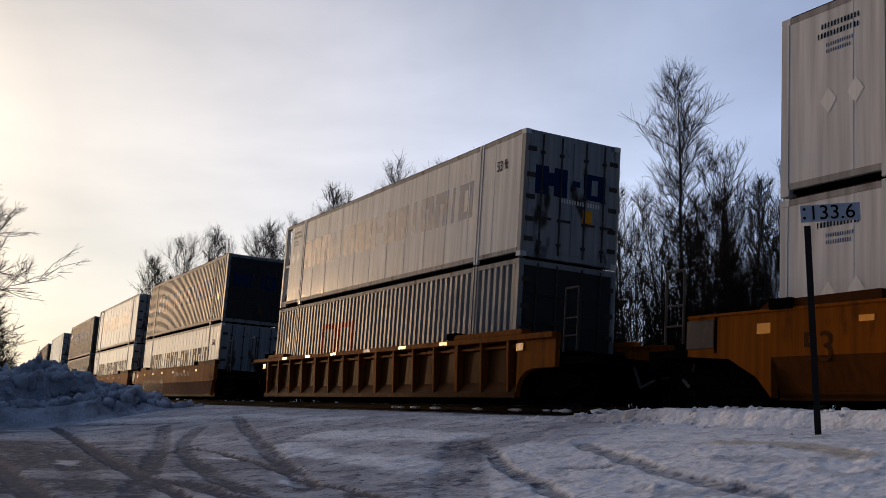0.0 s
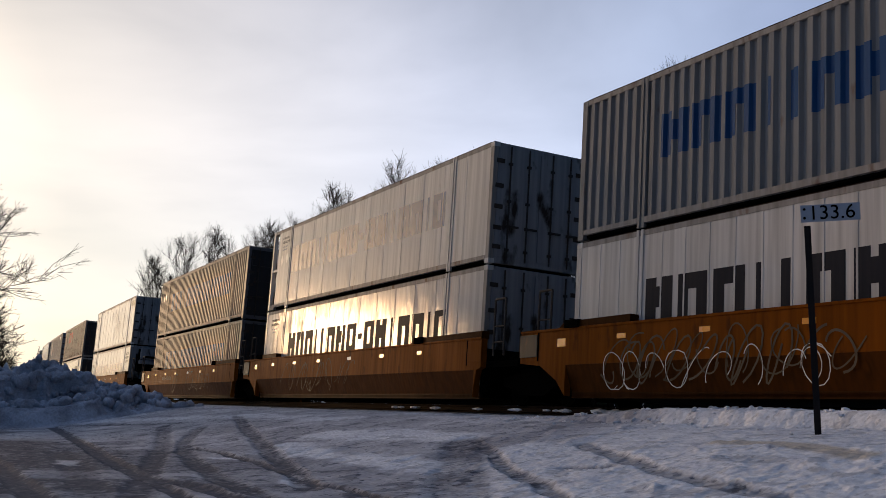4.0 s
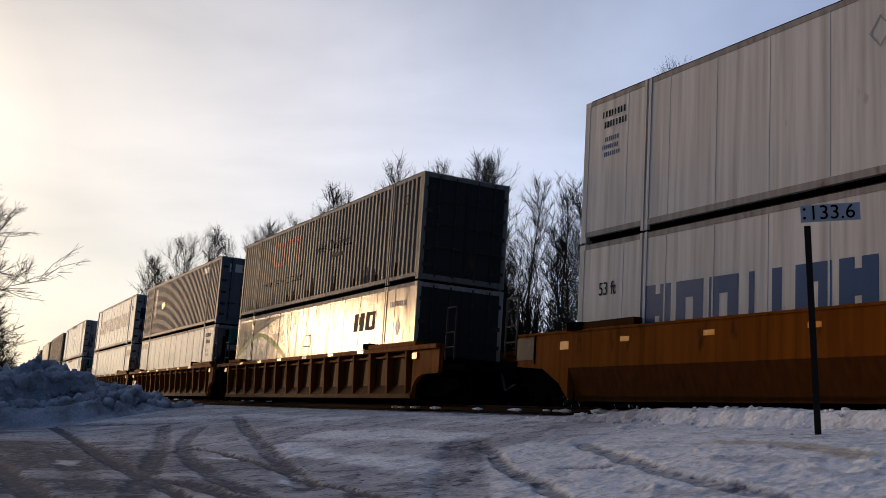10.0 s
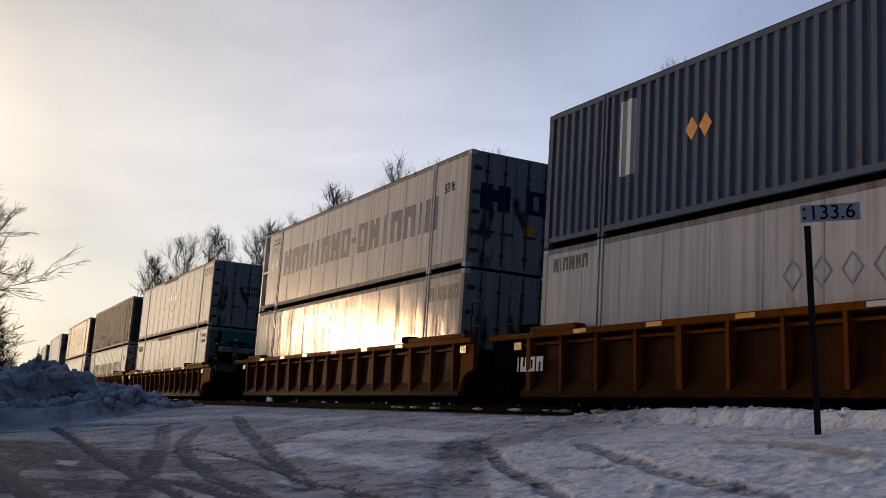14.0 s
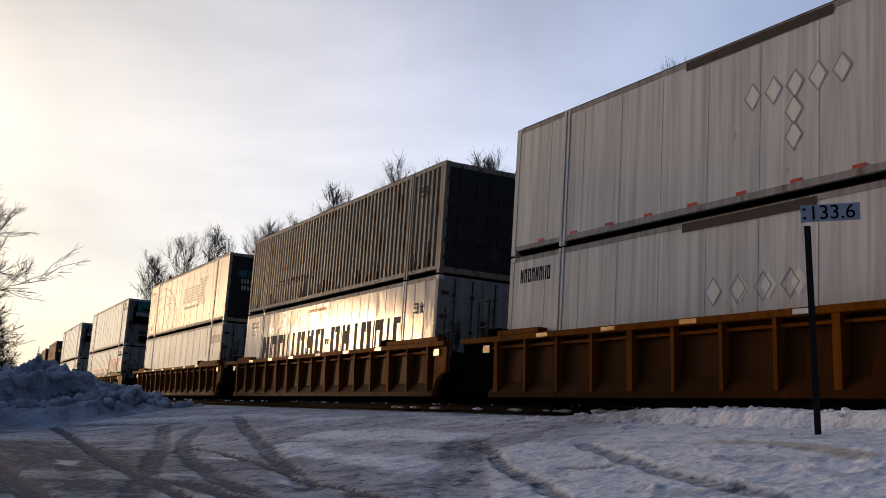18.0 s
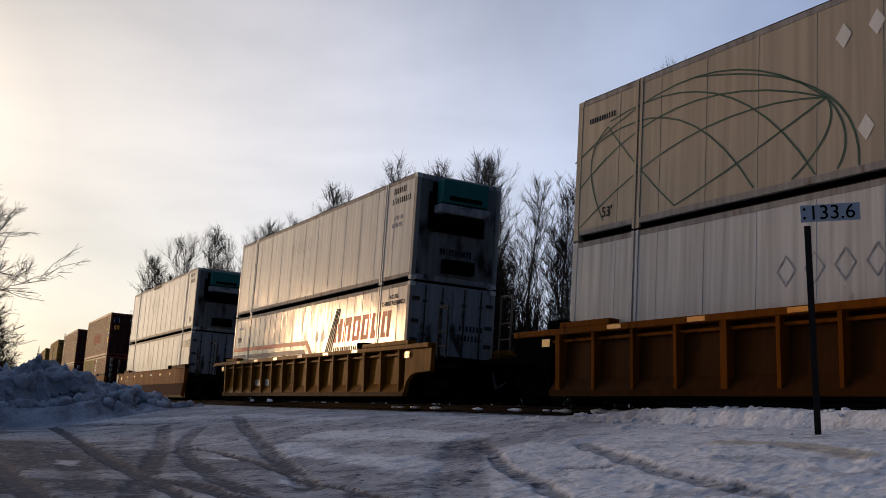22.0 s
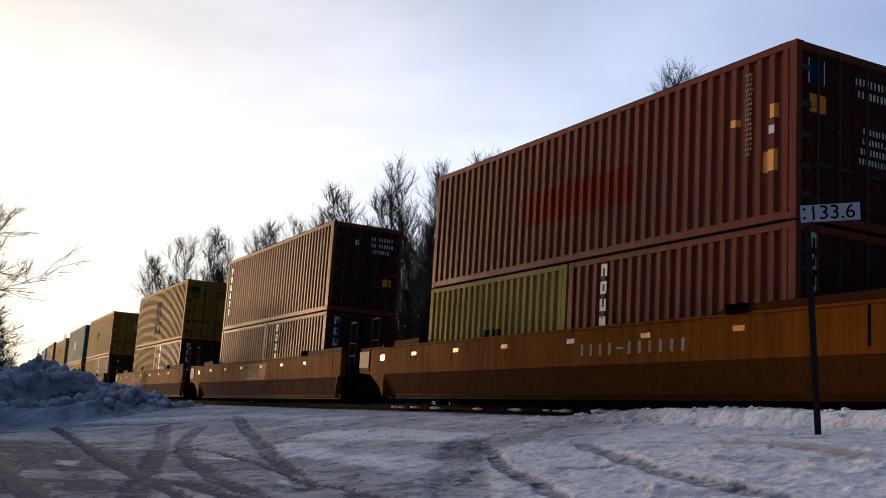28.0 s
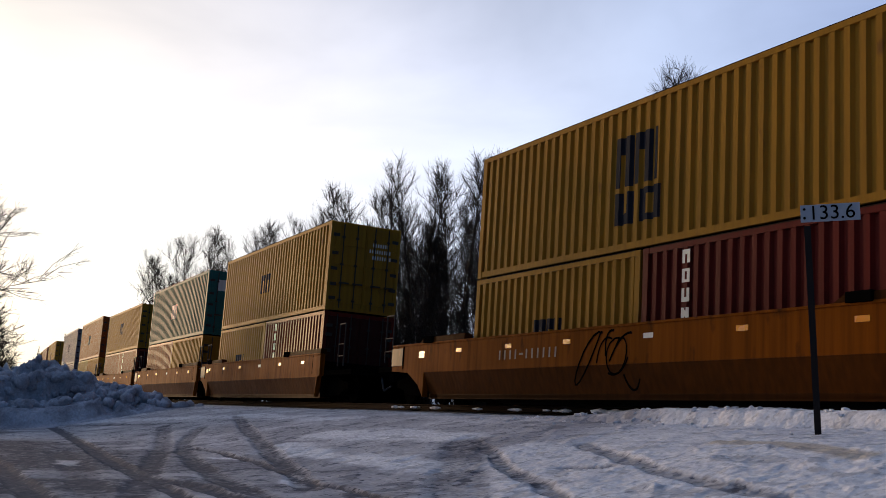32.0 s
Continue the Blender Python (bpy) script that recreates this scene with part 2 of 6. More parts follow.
def boxes(*rows, bevel=0.0):
    bm = bmesh.new()
    for r in rows:
        box(bm, *r, bevel=bevel)
    return bm


def prism(outline, y0, y1, bm=None):
    """A plate with an outline in x and z, from y0 to y1."""
    bm = bm or bmesh.new()
    a = [bm.verts.new((x, y0, z)) for x, z in outline]
    b = [bm.verts.new((x, y1, z)) for x, z in outline]
    bm.faces.new(a)
    bm.faces.new(b[::-1])
    for i in range(len(a)):
        j = (i + 1) % len(a)
        bm.faces.new((a[i], b[i], b[j], a[j]))
    bmesh.ops.recalc_face_normals(bm, faces=bm.faces)
    return bm


def extruded(section, x0, x1, bm=None):
    """A bar along x with a section in y and z."""
    bm = bm or bmesh.new()
    a = [bm.verts.new((x0, y, z)) for y, z in section]
    b = [bm.verts.new((x1, y, z)) for y, z in section]
    bm.faces.new(a)
    bm.faces.new(b[::-1])
    for i in range(len(a)):
        j = (i + 1) % len(a)
        bm.faces.new((a[i], b[i], b[j], a[j]))
    bmesh.ops.recalc_face_normals(bm, faces=bm.faces)
    return bm


def upright(section, z0, z1):
    """A post with a section in x and y."""
    bm = bmesh.new()
    a = [bm.verts.new((x, y, z0)) for x, y in section]
    b = [bm.verts.new((x, y, z1)) for x, y in section]
    bm.faces.new(a)
    bm.faces.new(b[::-1])
    for i in range(len(a)):
        j = (i + 1) % len(a)
        bm.faces.new((a[i], b[i], b[j], a[j]))
    bmesh.ops.recalc_face_normals(bm, faces=bm.faces)
    return bm


def rod(bm, a, b, r, sides=8):
    a, b = Vector(a), Vector(b)
    d = b - a
    q = d.to_track_quat("Z", "Y").to_matrix()
    ra = [bm.verts.new(a + q @ Vector((r * math.cos(k), r * math.sin(k), 0))) for k in [i * math.tau / sides for i in range(sides)]]
    rb = [bm.verts.new(v.co + d) for v in ra]
    for i in range(sides):
        j = (i + 1) % sides
        bm.faces.new((ra[i], ra[j], rb[j], rb[i]))
    bm.faces.new(ra[::-1])
    bm.faces.new(rb)
    return bm


def disc(bm, centre, r, width, sides=24):
    """A wheel's disc round the y axis, with a rounded rim."""
    rings = []
    for dy, rr in ((-0.5, r * 0.25), (-0.5, r * 0.9), (-0.42, r), (0.42, r), (0.5, r * 0.9), (0.5, r * 0.25)):
        rings.append([bm.verts.new((centre[0] + rr * math.cos(k), centre[1] + dy * width, centre[2] + rr * math.sin(k)))
                      for k in [i * math.tau / sides for i in range(sides)]])
    for a, b in zip(rings, rings[1:]):
        for i in range(sides):
            j = (i + 1) % sides
            bm.faces.new((a[i], a[j], b[j], b[i]))
    bm.faces.new(rings[0])
    bm.faces.new(rings[-1][::-1])
    bmesh.ops.recalc_face_normals(bm, faces=bm.faces)
    return bm


def written(parent, words, x, z, size, mat, y, name="lettering", facing="side", stretch=1.0):
    """Readable words on the near side (facing the camera) or on the front end of a container."""
    curve = bpy.data.curves.new(name, "FONT")
    curve.body, curve.size, curve.align_x, curve.align_y = words, size, "CENTER", "CENTER"
    curve.extrude = 0.003
    tmp = bpy.data.objects.new(name, curve)
    me = bpy.data.meshes.new_from_object(tmp)
    bpy.data.objects.remove(tmp)
    me.materials.clear()
    me.materials.append(mat)
    ob = new(name, me)
    ob.parent = parent
    if facing == "side":
        ob.matrix_basis = pose(x, y, z, 90, 0, 0) @ Matrix.Diagonal((stretch, 1, 1, 1))
    else:
        ob.matrix_basis = pose(y, x, z, 90, 0, 90) @ Matrix.Diagonal((stretch, 1, 1, 1))
    return ob


# ---- the train ----
RING = ((0, 0, 0.36, 1), (0.64, 0, 1, 1), (0.36, 0.8, 0.64, 1), (0.36, 0, 0.64, 0.2))
ARCH = ((0, 0, 0.36, 1), (0.64, 0, 1, 1), (0.36, 0.66, 0.64, 1))
CUP = ((0, 0, 0.36, 1), (0.64, 0, 1, 1), (0.36, 0, 0.64, 0.34))
SLAB = ((0.3, 0, 0.7, 1),)
DASH = ((0, 0.4, 1, 0.6),)
LADDER = ((0, 0, 0.40, 1), (0.58, 0, 1, 1), (0.40, 0.34, 0.58, 0.8))
STEM = ((0.3, 0, 0.72, 1),)
FULL = ((0, 0, 1, 1),)
THIN_RING = ((0, 0, 0.2, 1), (0.8, 0, 1, 1), (0.2, 0.86, 0.8, 1), (0.2, 0, 0.8, 0.14))
THIN_ARCH = ((0, 0, 0.2, 1), (0.8, 0, 1, 1), (0.2, 0.86, 0.8, 1))
STYLES = {"r": RING, "a": ARCH, "u": CUP, "s": SLAB, "-": DASH, "h": LADDER, "f": FULL, "t": STEM, "o": THIN_RING, "v": THIN_ARCH}
WIDTHS = {"s": 0.44, "-": 0.45, "t": 0.7}


class Box:
    """What the markings on a container need to know of it."""

    def __init__(self, root, length, height, width, ridges):
        self.root, self.length, self.height, self.width, self.ridges = root, length, height, width, ridges


def cells(rects, cuts):
    """The cells of a grid that a set of rectangles covers: (x0, x1, z0, z1)."""
    lo, hi = min(r[0] for r in rects), max(r[2] for r in rects)
    xs = sorted({round(v, 3) for r in rects for v in (r[0], r[2])} | {round(v, 3) for v in cuts if lo + 0.001 < v < hi - 0.001})
    zs = sorted({round(v, 3) for r in rects for v in (r[1], r[3])})
    for xa, xb in zip(xs, xs[1:]):
        for za, zb in zip(zs, zs[1:]):
            x, z = (xa + xb) / 2, (za + zb) / 2
            if any(r[0] < x < r[2] and r[1] < z < r[3] for r in rects):
                yield xa, xb, za, zb


def row_of(pattern, x0, x1, gap):
    """Where each shape of a row stands: (its rectangles, left edge, width)."""
    widths = [WIDTHS.get(k, 1.0) for k in pattern]
    unit = (x1 - x0) / (sum(widths) + gap * (len(pattern) - 1))
    x = x0
    for k, w in zip(pattern, widths):
        yield STYLES[k], x, w * unit
        x += (w + gap) * unit


def shapes(c, x0, x1, z0, z1, pattern, mat, slant=0.0, gap=0.16, name="marking", label=""):
    """A row of plain block shapes painted on the near side, in place of a trade name; on a ribbed side they follow the ribs."""
    for style, x, w in row_of(pattern, x0, x1, gap):
        bm, made = bmesh.new(), {}
        rects = [(x + a * w, z0 + b * (z1 - z0), x + d * w, z0 + e * (z1 - z0)) for a, b, d, e in style]

        def vert(px, pz):
            key = (round(px, 4), round(pz, 4))
            if key not in made:
                deep = 0.008 if c.ridges is None else float(np.interp(px, *c.ridges)) - 0.004
                made[key] = bm.verts.new((px + slant * (pz - z0), deep - c.width / 2, pz))
            return made[key]
        for xa, xb, za, zb in cells(rects, () if c.ridges is None else c.ridges[0]):
            bm.faces.new((vert(xa, za), vert(xb, za), vert(xb, zb), vert(xa, zb)))
        made_part = part(name, bm, mat, c.root, label)
    return made_part


def words_on_ribs(c, words, x0, x1, z, high, mat, slant=0.0):
    """Readable words painted on a ribbed side, following the ribs."""
    curve = bpy.data.curves.new("lettering", "FONT")
    curve.body, curve.size, curve.align_y, curve.shear = words, 1.0, "BOTTOM_BASELINE", slant
    tmp = bpy.data.objects.new("lettering", curve)
    me = bpy.data.meshes.new_from_object(tmp)
    bpy.data.objects.remove(tmp)
    bm = bmesh.new()
    bm.from_mesh(me)
    bpy.data.meshes.remove(me)
    lo, hi = min(v.co.x for v in bm.verts), max(v.co.x for v in bm.verts)
    for v in bm.verts:
        v.co = ((v.co.x - lo) / (hi - lo) * (x1 - x0) + x0, 0, z + v.co.y / 0.72 * high)
    for cut in c.ridges[0]:
        if x0 < cut < x1:
            bmesh.ops.bisect_plane(bm, geom=bm.verts[:] + bm.edges[:] + bm.faces[:], plane_co=(cut, 0, 0), plane_no=(1, 0, 0))
    for v in bm.verts:
        v.co.y = float(np.interp(v.co.x, *c.ridges)) - 0.004 - c.width / 2
    rest = set(bm.faces)
    while rest:
        heap, letter = [rest.pop()], []
        while heap:
            f = heap.pop()
            letter.append(f)
            near = {g for e in f.edges for g in e.link_faces} & rest
            rest -= near
            heap += near
        one, made = bmesh.new(), {}
        for f in sorted(letter, key=lambda q: q.index):
            for v in f.verts:
                if v not in made:
                    made[v] = one.verts.new(v.co)
            f.normal_update()
            ring = [made[v] for v in f.verts]
            one.faces.new(ring if f.normal.y < 0 else ring[::-1])
        part("letter", one, mat, c.root)
    bm.free()


def rust_runs(c, seed, count, x0, x1, broad=1.0):
    """Rust running along the foot of a ribbed side."""
    rnd = random.Random(seed)
    for i in range(count):
        x, w, h = rnd.uniform(x0, x1), rnd.uniform(0.07, 0.2) * broad, rnd.uniform(0.15, 0.75)
        rects = ((x, 0.16, x + w, 0.16 + h * 0.55), (x + w * 0.2, 0.16 + h * 0.55, x + w * 0.75, 0.16 + h))
        bm, made = bmesh.new(), {}

        def vert(px, pz):
            key = (round(px, 4), round(pz, 4))
            if key not in made:
                made[key] = bm.verts.new((px, float(np.interp(px, *c.ridges)) - 0.003 - c.width / 2, pz))
            return made[key]
        for xa, xb, za, zb in cells(rects, c.ridges[0]):
            bm.faces.new((vert(xa, za), vert(xb, za), vert(xb, zb), vert(xa, zb)))
        part("rust_run", bm, RUST_RUN, c.root)


def poly(c, points, mat, name="marking", label="", lift=0.0):
    """A flat painted or stuck-on shape on the near side."""
    bm = bmesh.new()
    y = -c.width / 2 + 0.004 - lift
    bm.faces.new([bm.verts.new((x, y, z)) for x, z in points])
    return part(name, bm, mat, c.root, label)


def stroke(c, points, wide, mat, name="marking", label=""):
    """A painted line along points; it closes when it ends where it began."""
    bm = bmesh.new()
    y = -c.width / 2 + 0.003
    closed = points[0] == points[-1]
    pts = [Vector(p) for p in (points[:-1] if closed else points)]
    n, edge = len(pts), []
    for k, p in enumerate(pts):
        back = pts[k - 1] if closed or k else p
        ahead = pts[(k + 1) % n] if closed or k < n - 1 else p
        u, v = (p - back), (ahead - p)
        u, v = (u if u.length else v).normalized(), (v if v.length else u).normalized()
        m = Vector((-(u + v).y, (u + v).x)).normalized()
        m *= wide / 2 / max(0.4, m.dot(Vector((-u.y, u.x))))
        edge.append((bm.verts.new((p.x - m.x, y, p.y - m.y)), bm.verts.new((p.x + m.x, y, p.y + m.y))))
    for (a, b), (d, e) in zip(edge, edge[1:] + (edge[:1] if closed else [])):
        bm.faces.new((a, d, e, b))
    return part(name, bm, mat, c.root, label)


def diamond(c, x, z, r, mat, name="placard"):
    return poly(c, ((x - r * 0.75, z), (x, z - r), (x + r * 0.75, z), (x, z + r)), mat, name)


def diamond_frame(c, x, z, r, mat):
    return stroke(c, ((x - r * 0.8, z), (x, z - r), (x + r * 0.8, z), (x, z + r), (x - r * 0.8, z)), 0.026, mat, "placard_holder")


def bars(c, x, z, wide, high, rows, mat, end=False):
    """Unreadable small print: rows of bars."""
    bm = bmesh.new()
    y = -c.width / 2 + (0.004 if c.ridges is None else 0.0)
    rnd = random.Random(int(x * 100 + z * 10))
    for i in range(rows):
        px, pz = x - wide / 2 * rnd.uniform(0.6, 1), z - i * high * 1.7
        stop = x + wide / 2 * rnd.uniform(0.6, 1)
        while px < stop:
            w = high * rnd.choice((0.30, 0.36, 0.42))
            q = ((px, pz), (px + w, pz), (px + w, pz + high), (px, pz + high))
            if end:
                bm.faces.new([bm.verts.new((c.length / 2 + 0.012, a, b)) for a, b in q])
            else:
                bm.faces.new([bm.verts.new((a, y, b)) for a, b in q])
            px += high * 0.72
    return tagged(part("small_print", bm, mat, c.root), kind="stuff")


def flat_shape(rects, place, mat, root, name="marking", label=""):
    """One flat painted shape made of rectangles; place() turns its two measures into a point."""
    bm, made = bmesh.new(), {}

    def vert(u, v):
        key = (round(u, 4), round(v, 4))
        if key not in made:
            made[key] = bm.verts.new(place(u, v))
        return made[key]
    for a, b, d, e in cells(rects, ()):
        bm.faces.new((vert(a, d), vert(b, d), vert(b, e), vert(a, e)))
    return part(name, bm, mat, root, label)


def end_shapes(c, y0, y1, z0, z1, pattern, mat, gap=0.2, label=""):
    """Plain block shapes on the front end."""
    for style, y, w in row_of(pattern, y0, y1, gap):
        flat_shape([(y + a * w, z0 + b * (z1 - z0), y + d * w, z0 + e * (z1 - z0)) for a, b, d, e in style],
                   lambda u, v: (c.length / 2 + 0.012, u, v), mat, c.root, label=label)


def end_doors(root, L, H, W, mat, ribbed):
    for s in (-1, 1):
        y0, y1 = (0.008, W / 2 - 0.13) if s > 0 else (-W / 2 + 0.13, -0.008)
        door = part("door", boxes((L / 2 - 0.07, L / 2 - 0.02 if ribbed else L / 2 + 0.004, y0, y1, 0.16, H - 0.14)), mat, root)
        if ribbed:
            n = 4
            for i in range(n):
                z0 = 0.22 + i * (H - 0.42) / n
                part("panel", boxes((L / 2 - 0.02, L / 2 + 0.006, y0 + 0.05, y1 - 0.05, z0 + 0.05, z0 + (H - 0.42) / n - 0.08)), mat, door)
        for f in (0.28, 0.72):
            y = y0 + f * (y1 - y0)
            bm = rod(bmesh.new(), (L / 2 + 0.035, y, 0.1), (L / 2 + 0.035, y, H - 0.08), 0.02, 6)
            for z in (0.35, 0.9, 1.5, H - 0.5):
                box(bm, L / 2, L / 2 + 0.05, y - 0.05, y + 0.05, z - 0.03, z + 0.03)
            box(bm, L / 2 + 0.03, L / 2 + 0.06, y - 0.02, y + 0.28, 0.88, 0.93)
            part("lock_rod", bm, STEEL, door, "dark steel lock rod with handle")
        ye = y1 if s > 0 else y0
        for z in (0.4, 0.85, 1.35, 1.85, H - 0.45):
            part("hinge", boxes((L / 2 - 0.02, L / 2 + 0.03, min(ye - s * 0.16, ye + s * 0.05), max(ye - s * 0.16, ye + s * 0.05), z - 0.05, z + 0.05)), STEEL, door)


def end_cooler(root, L, H, W, mat, hood):
    part("end_wall", boxes((L / 2 - 0.07, L / 2 - 0.02, -W / 2 + 0.13, W / 2 - 0.13, 0.12, H - 0.12)), mat, root)
    unit = part("cooling_unit", boxes((L / 2 - 0.02, L / 2 + 0.08, -0.82, 0.78, H - 1.55, H - 0.2)), BLACK, root, "sooty backing of a cooling unit")
    part("shroud", boxes((L / 2 + 0.02, L / 2 + 0.40, -0.72, 0.70, H - 0.80, H - 0.14), bevel=0.08), hood, unit, "teal rounded plastic shroud" if hood is REEFER else "pale rounded shroud")
    part("grille", boxes((L / 2 + 0.402, L / 2 + 0.41, -0.5, 0.48, H - 0.72, H - 0.6)), BLACK, unit)
    part("condenser", boxes((L / 2 + 0.02, L / 2 + 0.46, -0.78, 0.74, H - 1.08, H - 0.84), bevel=0.05), SHADED_SOILED, unit, "pale metal condenser housing")
    part("engine_tray", boxes((L / 2 + 0.02, L / 2 + 0.36, -0.6, 0.6, H - 1.40, H - 1.10), bevel=0.03), BLACK, unit)
    part("exhaust_pipe", rod(bmesh.new(), (L / 2 + 0.08, -0.9, H - 1.5), (L / 2 + 0.08, -0.9, H - 0.5), 0.05), BLACK, unit)
    part("fuel_tank", boxes((L / 2 + 0.0, L / 2 + 0.22, -0.45, 0.5, 0.25, 0.62), bevel=0.05), BLACK, unit)


def container(length, height, mat, ribbed, label, front="doors", frame_left=False, group="containers on the train", wave=0.268, rail=None, posts=None):
    """A shipping container with its origin at the middle of its floor; its front end is at +x, its near side at -y."""
    L, H = length, height
    long_box = L > 13
    W = 2.591 if long_box else 2.438
    root = tagged(new("shipping_container"), label, "shipping container", group)
    rail, posts = rail or (RAIL_GRIME if mat in (WHITE, DINGY, CREAM, RUSTED, GREY, BEIGE) else mat), posts or mat
    ridges = None
    left = -L / 2 + (0.62 if frame_left else 0.0)
    # corner posts and castings
    for sx in (-1, 1):
        for sy in (-1, 1):
            xa, xb = sorted((sx * (L / 2 - 0.15), sx * L / 2))
            ya, yb = sorted((sy * (W / 2 - 0.12), sy * W / 2))
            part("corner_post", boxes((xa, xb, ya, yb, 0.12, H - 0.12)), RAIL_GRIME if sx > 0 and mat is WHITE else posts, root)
            for z in (0.0, H - 0.12):
                xa, xb = sorted((sx * (L / 2 - 0.178), sx * (L / 2 + 0.004)))
                ya, yb = sorted((sy * (W / 2 - 0.16), sy * (W / 2 + 0.004)))
                part("corner_casting", boxes((xa, xb, ya, yb, z, z + 0.118), bevel=0.012), posts, root)
    ends = L / 2 - 0.18
    for s in (-1, 1):
        ya, yb = sorted((s * (W / 2 - 0.08), s * (W / 2 - 0.002)))
        part("top_rail", boxes((-ends, ends, ya, yb, H - 0.11, H - 0.012)), rail, root)
        part("roof_edge", boxes((-ends, ends, ya + 0.004, yb - 0.004, H - 0.012, H + 0.008)), RAIL_RUST, root, "dark roof edge")
        deep = 0.2 if long_box else 0.15
        if long_box:
            part("bottom_rail", boxes((-6.0, 6.0, ya - 0.01, yb, 0.085, deep), (-ends, -6.2, ya, yb, 0.10, deep), (6.2, ends, ya, yb, 0.10, deep)), rail, root)
        else:
            part("bottom_rail", boxes((-ends, ends, ya, yb, 0.02, deep)), rail, root)
        # side
        x0, x1, z0, z1 = left + 0.15, L / 2 - 0.15, deep, H - 0.11
        if frame_left:
            x0 = left
        if ribbed:
            bm = bmesh.new()
            n = max(4, round((x1 - x0) / wave))
            p = (x1 - x0) / n
            prof = []
            for i in range(n):
                a = x0 + i * p
                prof += [(a, 0.075), (a + p * 0.34, 0.075), (a + p * 0.46, 0.012), (a + p * 0.86, 0.012)]
            prof.append((x1, 0.075))
            ridges = ([x for x, d in prof], [d for x, d in prof])
            lo = [bm.verts.new((x, s * (W / 2 - d), z0)) for x, d in prof]
            hi = [bm.verts.new((x, s * (W / 2 - d), z1)) for x, d in prof]
            for i in range(len(prof) - 1):
                q = (lo[i], lo[i + 1], hi[i + 1], hi[i])
                bm.faces.new(q if s < 0 else q[::-1])
        else:
            step = 1.22 if wave > 0.25 else 0.61
            k = int((x1 - x0) / step)
            prof = [(x0, 0.012)]
            for i in range(1, k + 1):
                x = x0 + i * (x1 - x0) / (k + 1)
                prof += [(x - 0.022, 0.012), (x - 0.018, 0.005), (x + 0.018, 0.005), (x + 0.022, 0.012)]
            prof.append((x1, 0.012))
            bm = bmesh.new()
            outline = [(x, s * (W / 2 - d)) for x, d in prof] + [(x1, s * (W / 2 - 0.05)), (x0, s * (W / 2 - 0.05))]
            lo = [bm.verts.new((x, y, z0)) for x, y in outline]
            hi = [bm.verts.new((x, y, z1)) for x, y in outline]
            for i in range(len(outline)):
                j = (i + 1) % len(outline)
                bm.faces.new((lo[i], lo[j], hi[j], hi[i]))
            bmesh.ops.recalc_face_normals(bm, faces=bm.faces)
        part("side_panel", bm, mat, root)
        if long_box:
            for sx in (-1, 1):
                m, yo = sx * 6.096, s * (W / 2 + 0.008)
                part("lifting_post", upright(((m - 0.1, yo), (m - 0.03, yo), (m - 0.03, yo - s * 0.02), (m + 0.03, yo - s * 0.02), (m + 0.03, yo), (m + 0.1, yo),
                                              (m + 0.1, yo - s * 0.06), (m - 0.1, yo - s * 0.06)), 0.0, H + 0.004), posts, root)
    if not ribbed and long_box:
        bm = bmesh.new()
        for i in range(38):
            x = -5.75 + i * 0.31
            box(bm, x, x + 0.13, -W / 2 - 0.0015, -W / 2 + 0.004, 0.12, 0.15)
        tagged(part("rail_slots", bm, BLACK, root), kind="stuff")
    part("roof", boxes((-L / 2 + 0.02, L / 2 - 0.02, -W / 2 + 0.08, W / 2 - 0.08, H - 0.045, H - 0.014)), mat, root)
    part("floor_frame", boxes((left, L / 2 - 0.1, -W / 2 + 0.09, W / 2 - 0.09, 0.05, 0.16)), BLACK, root)
    # left end
    part("end_wall", boxes((left + 0.02, left + 0.07, -W / 2 + 0.13, W / 2 - 0.13, 0.1, H - 0.1)), mat, root)
    if frame_left:
        for s in (-1, 1):
            y = s * (W / 2 - 0.06)
            part("frame_rail", boxes((-L / 2 + 0.1, left, y - 0.05, y + 0.05, H - 0.11, H - 0.012), (-L / 2 + 0.1, left, y - 0.05, y + 0.05, 0.02, 0.2)), rail, root)
            bm = rod(bmesh.new(), (-L / 2 + 0.1, y, H - 0.15), (left, y, H * 0.5), 0.035)
            rod(bm, (-L / 2 + 0.1, y, 0.2), (left, y, H * 0.5), 0.035)
            box(bm, -L / 2 + 0.1, left, y - 0.04, y + 0.04, H * 0.5 - 0.04, H * 0.5 + 0.04)
            part("brace", bm, posts, root)
        part("cooler_body", boxes((-L / 2 + 0.3, left, -0.6, 0.6, 0.5, 1.9), bevel=0.05), BLACK, root, "dark cooling unit inside the frame")
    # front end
    part("header", boxes((L / 2 - 0.12, L / 2 - 0.004, -W / 2 + 0.12, W / 2 - 0.12, H - 0.14, H - 0.014)), SHADED_SOILED if mat is WHITE else posts, root)
    part("sill", boxes((L / 2 - 0.12, L / 2 - 0.004, -W / 2 + 0.12, W / 2 - 0.12, 0.02, 0.16)), SHADED_SOILED if mat is WHITE else posts, root)
    # front ends take darker copies of the side paint, as shade
    end_mat = SHADED_SOILED if mat is WHITE else DOORS if mat in (GREY, DULL_GREY, BEIGE, RUSTED, CREAM, DINGY) else BROWN_DOORS if mat in (BROWN, DEEP_RED) else mat
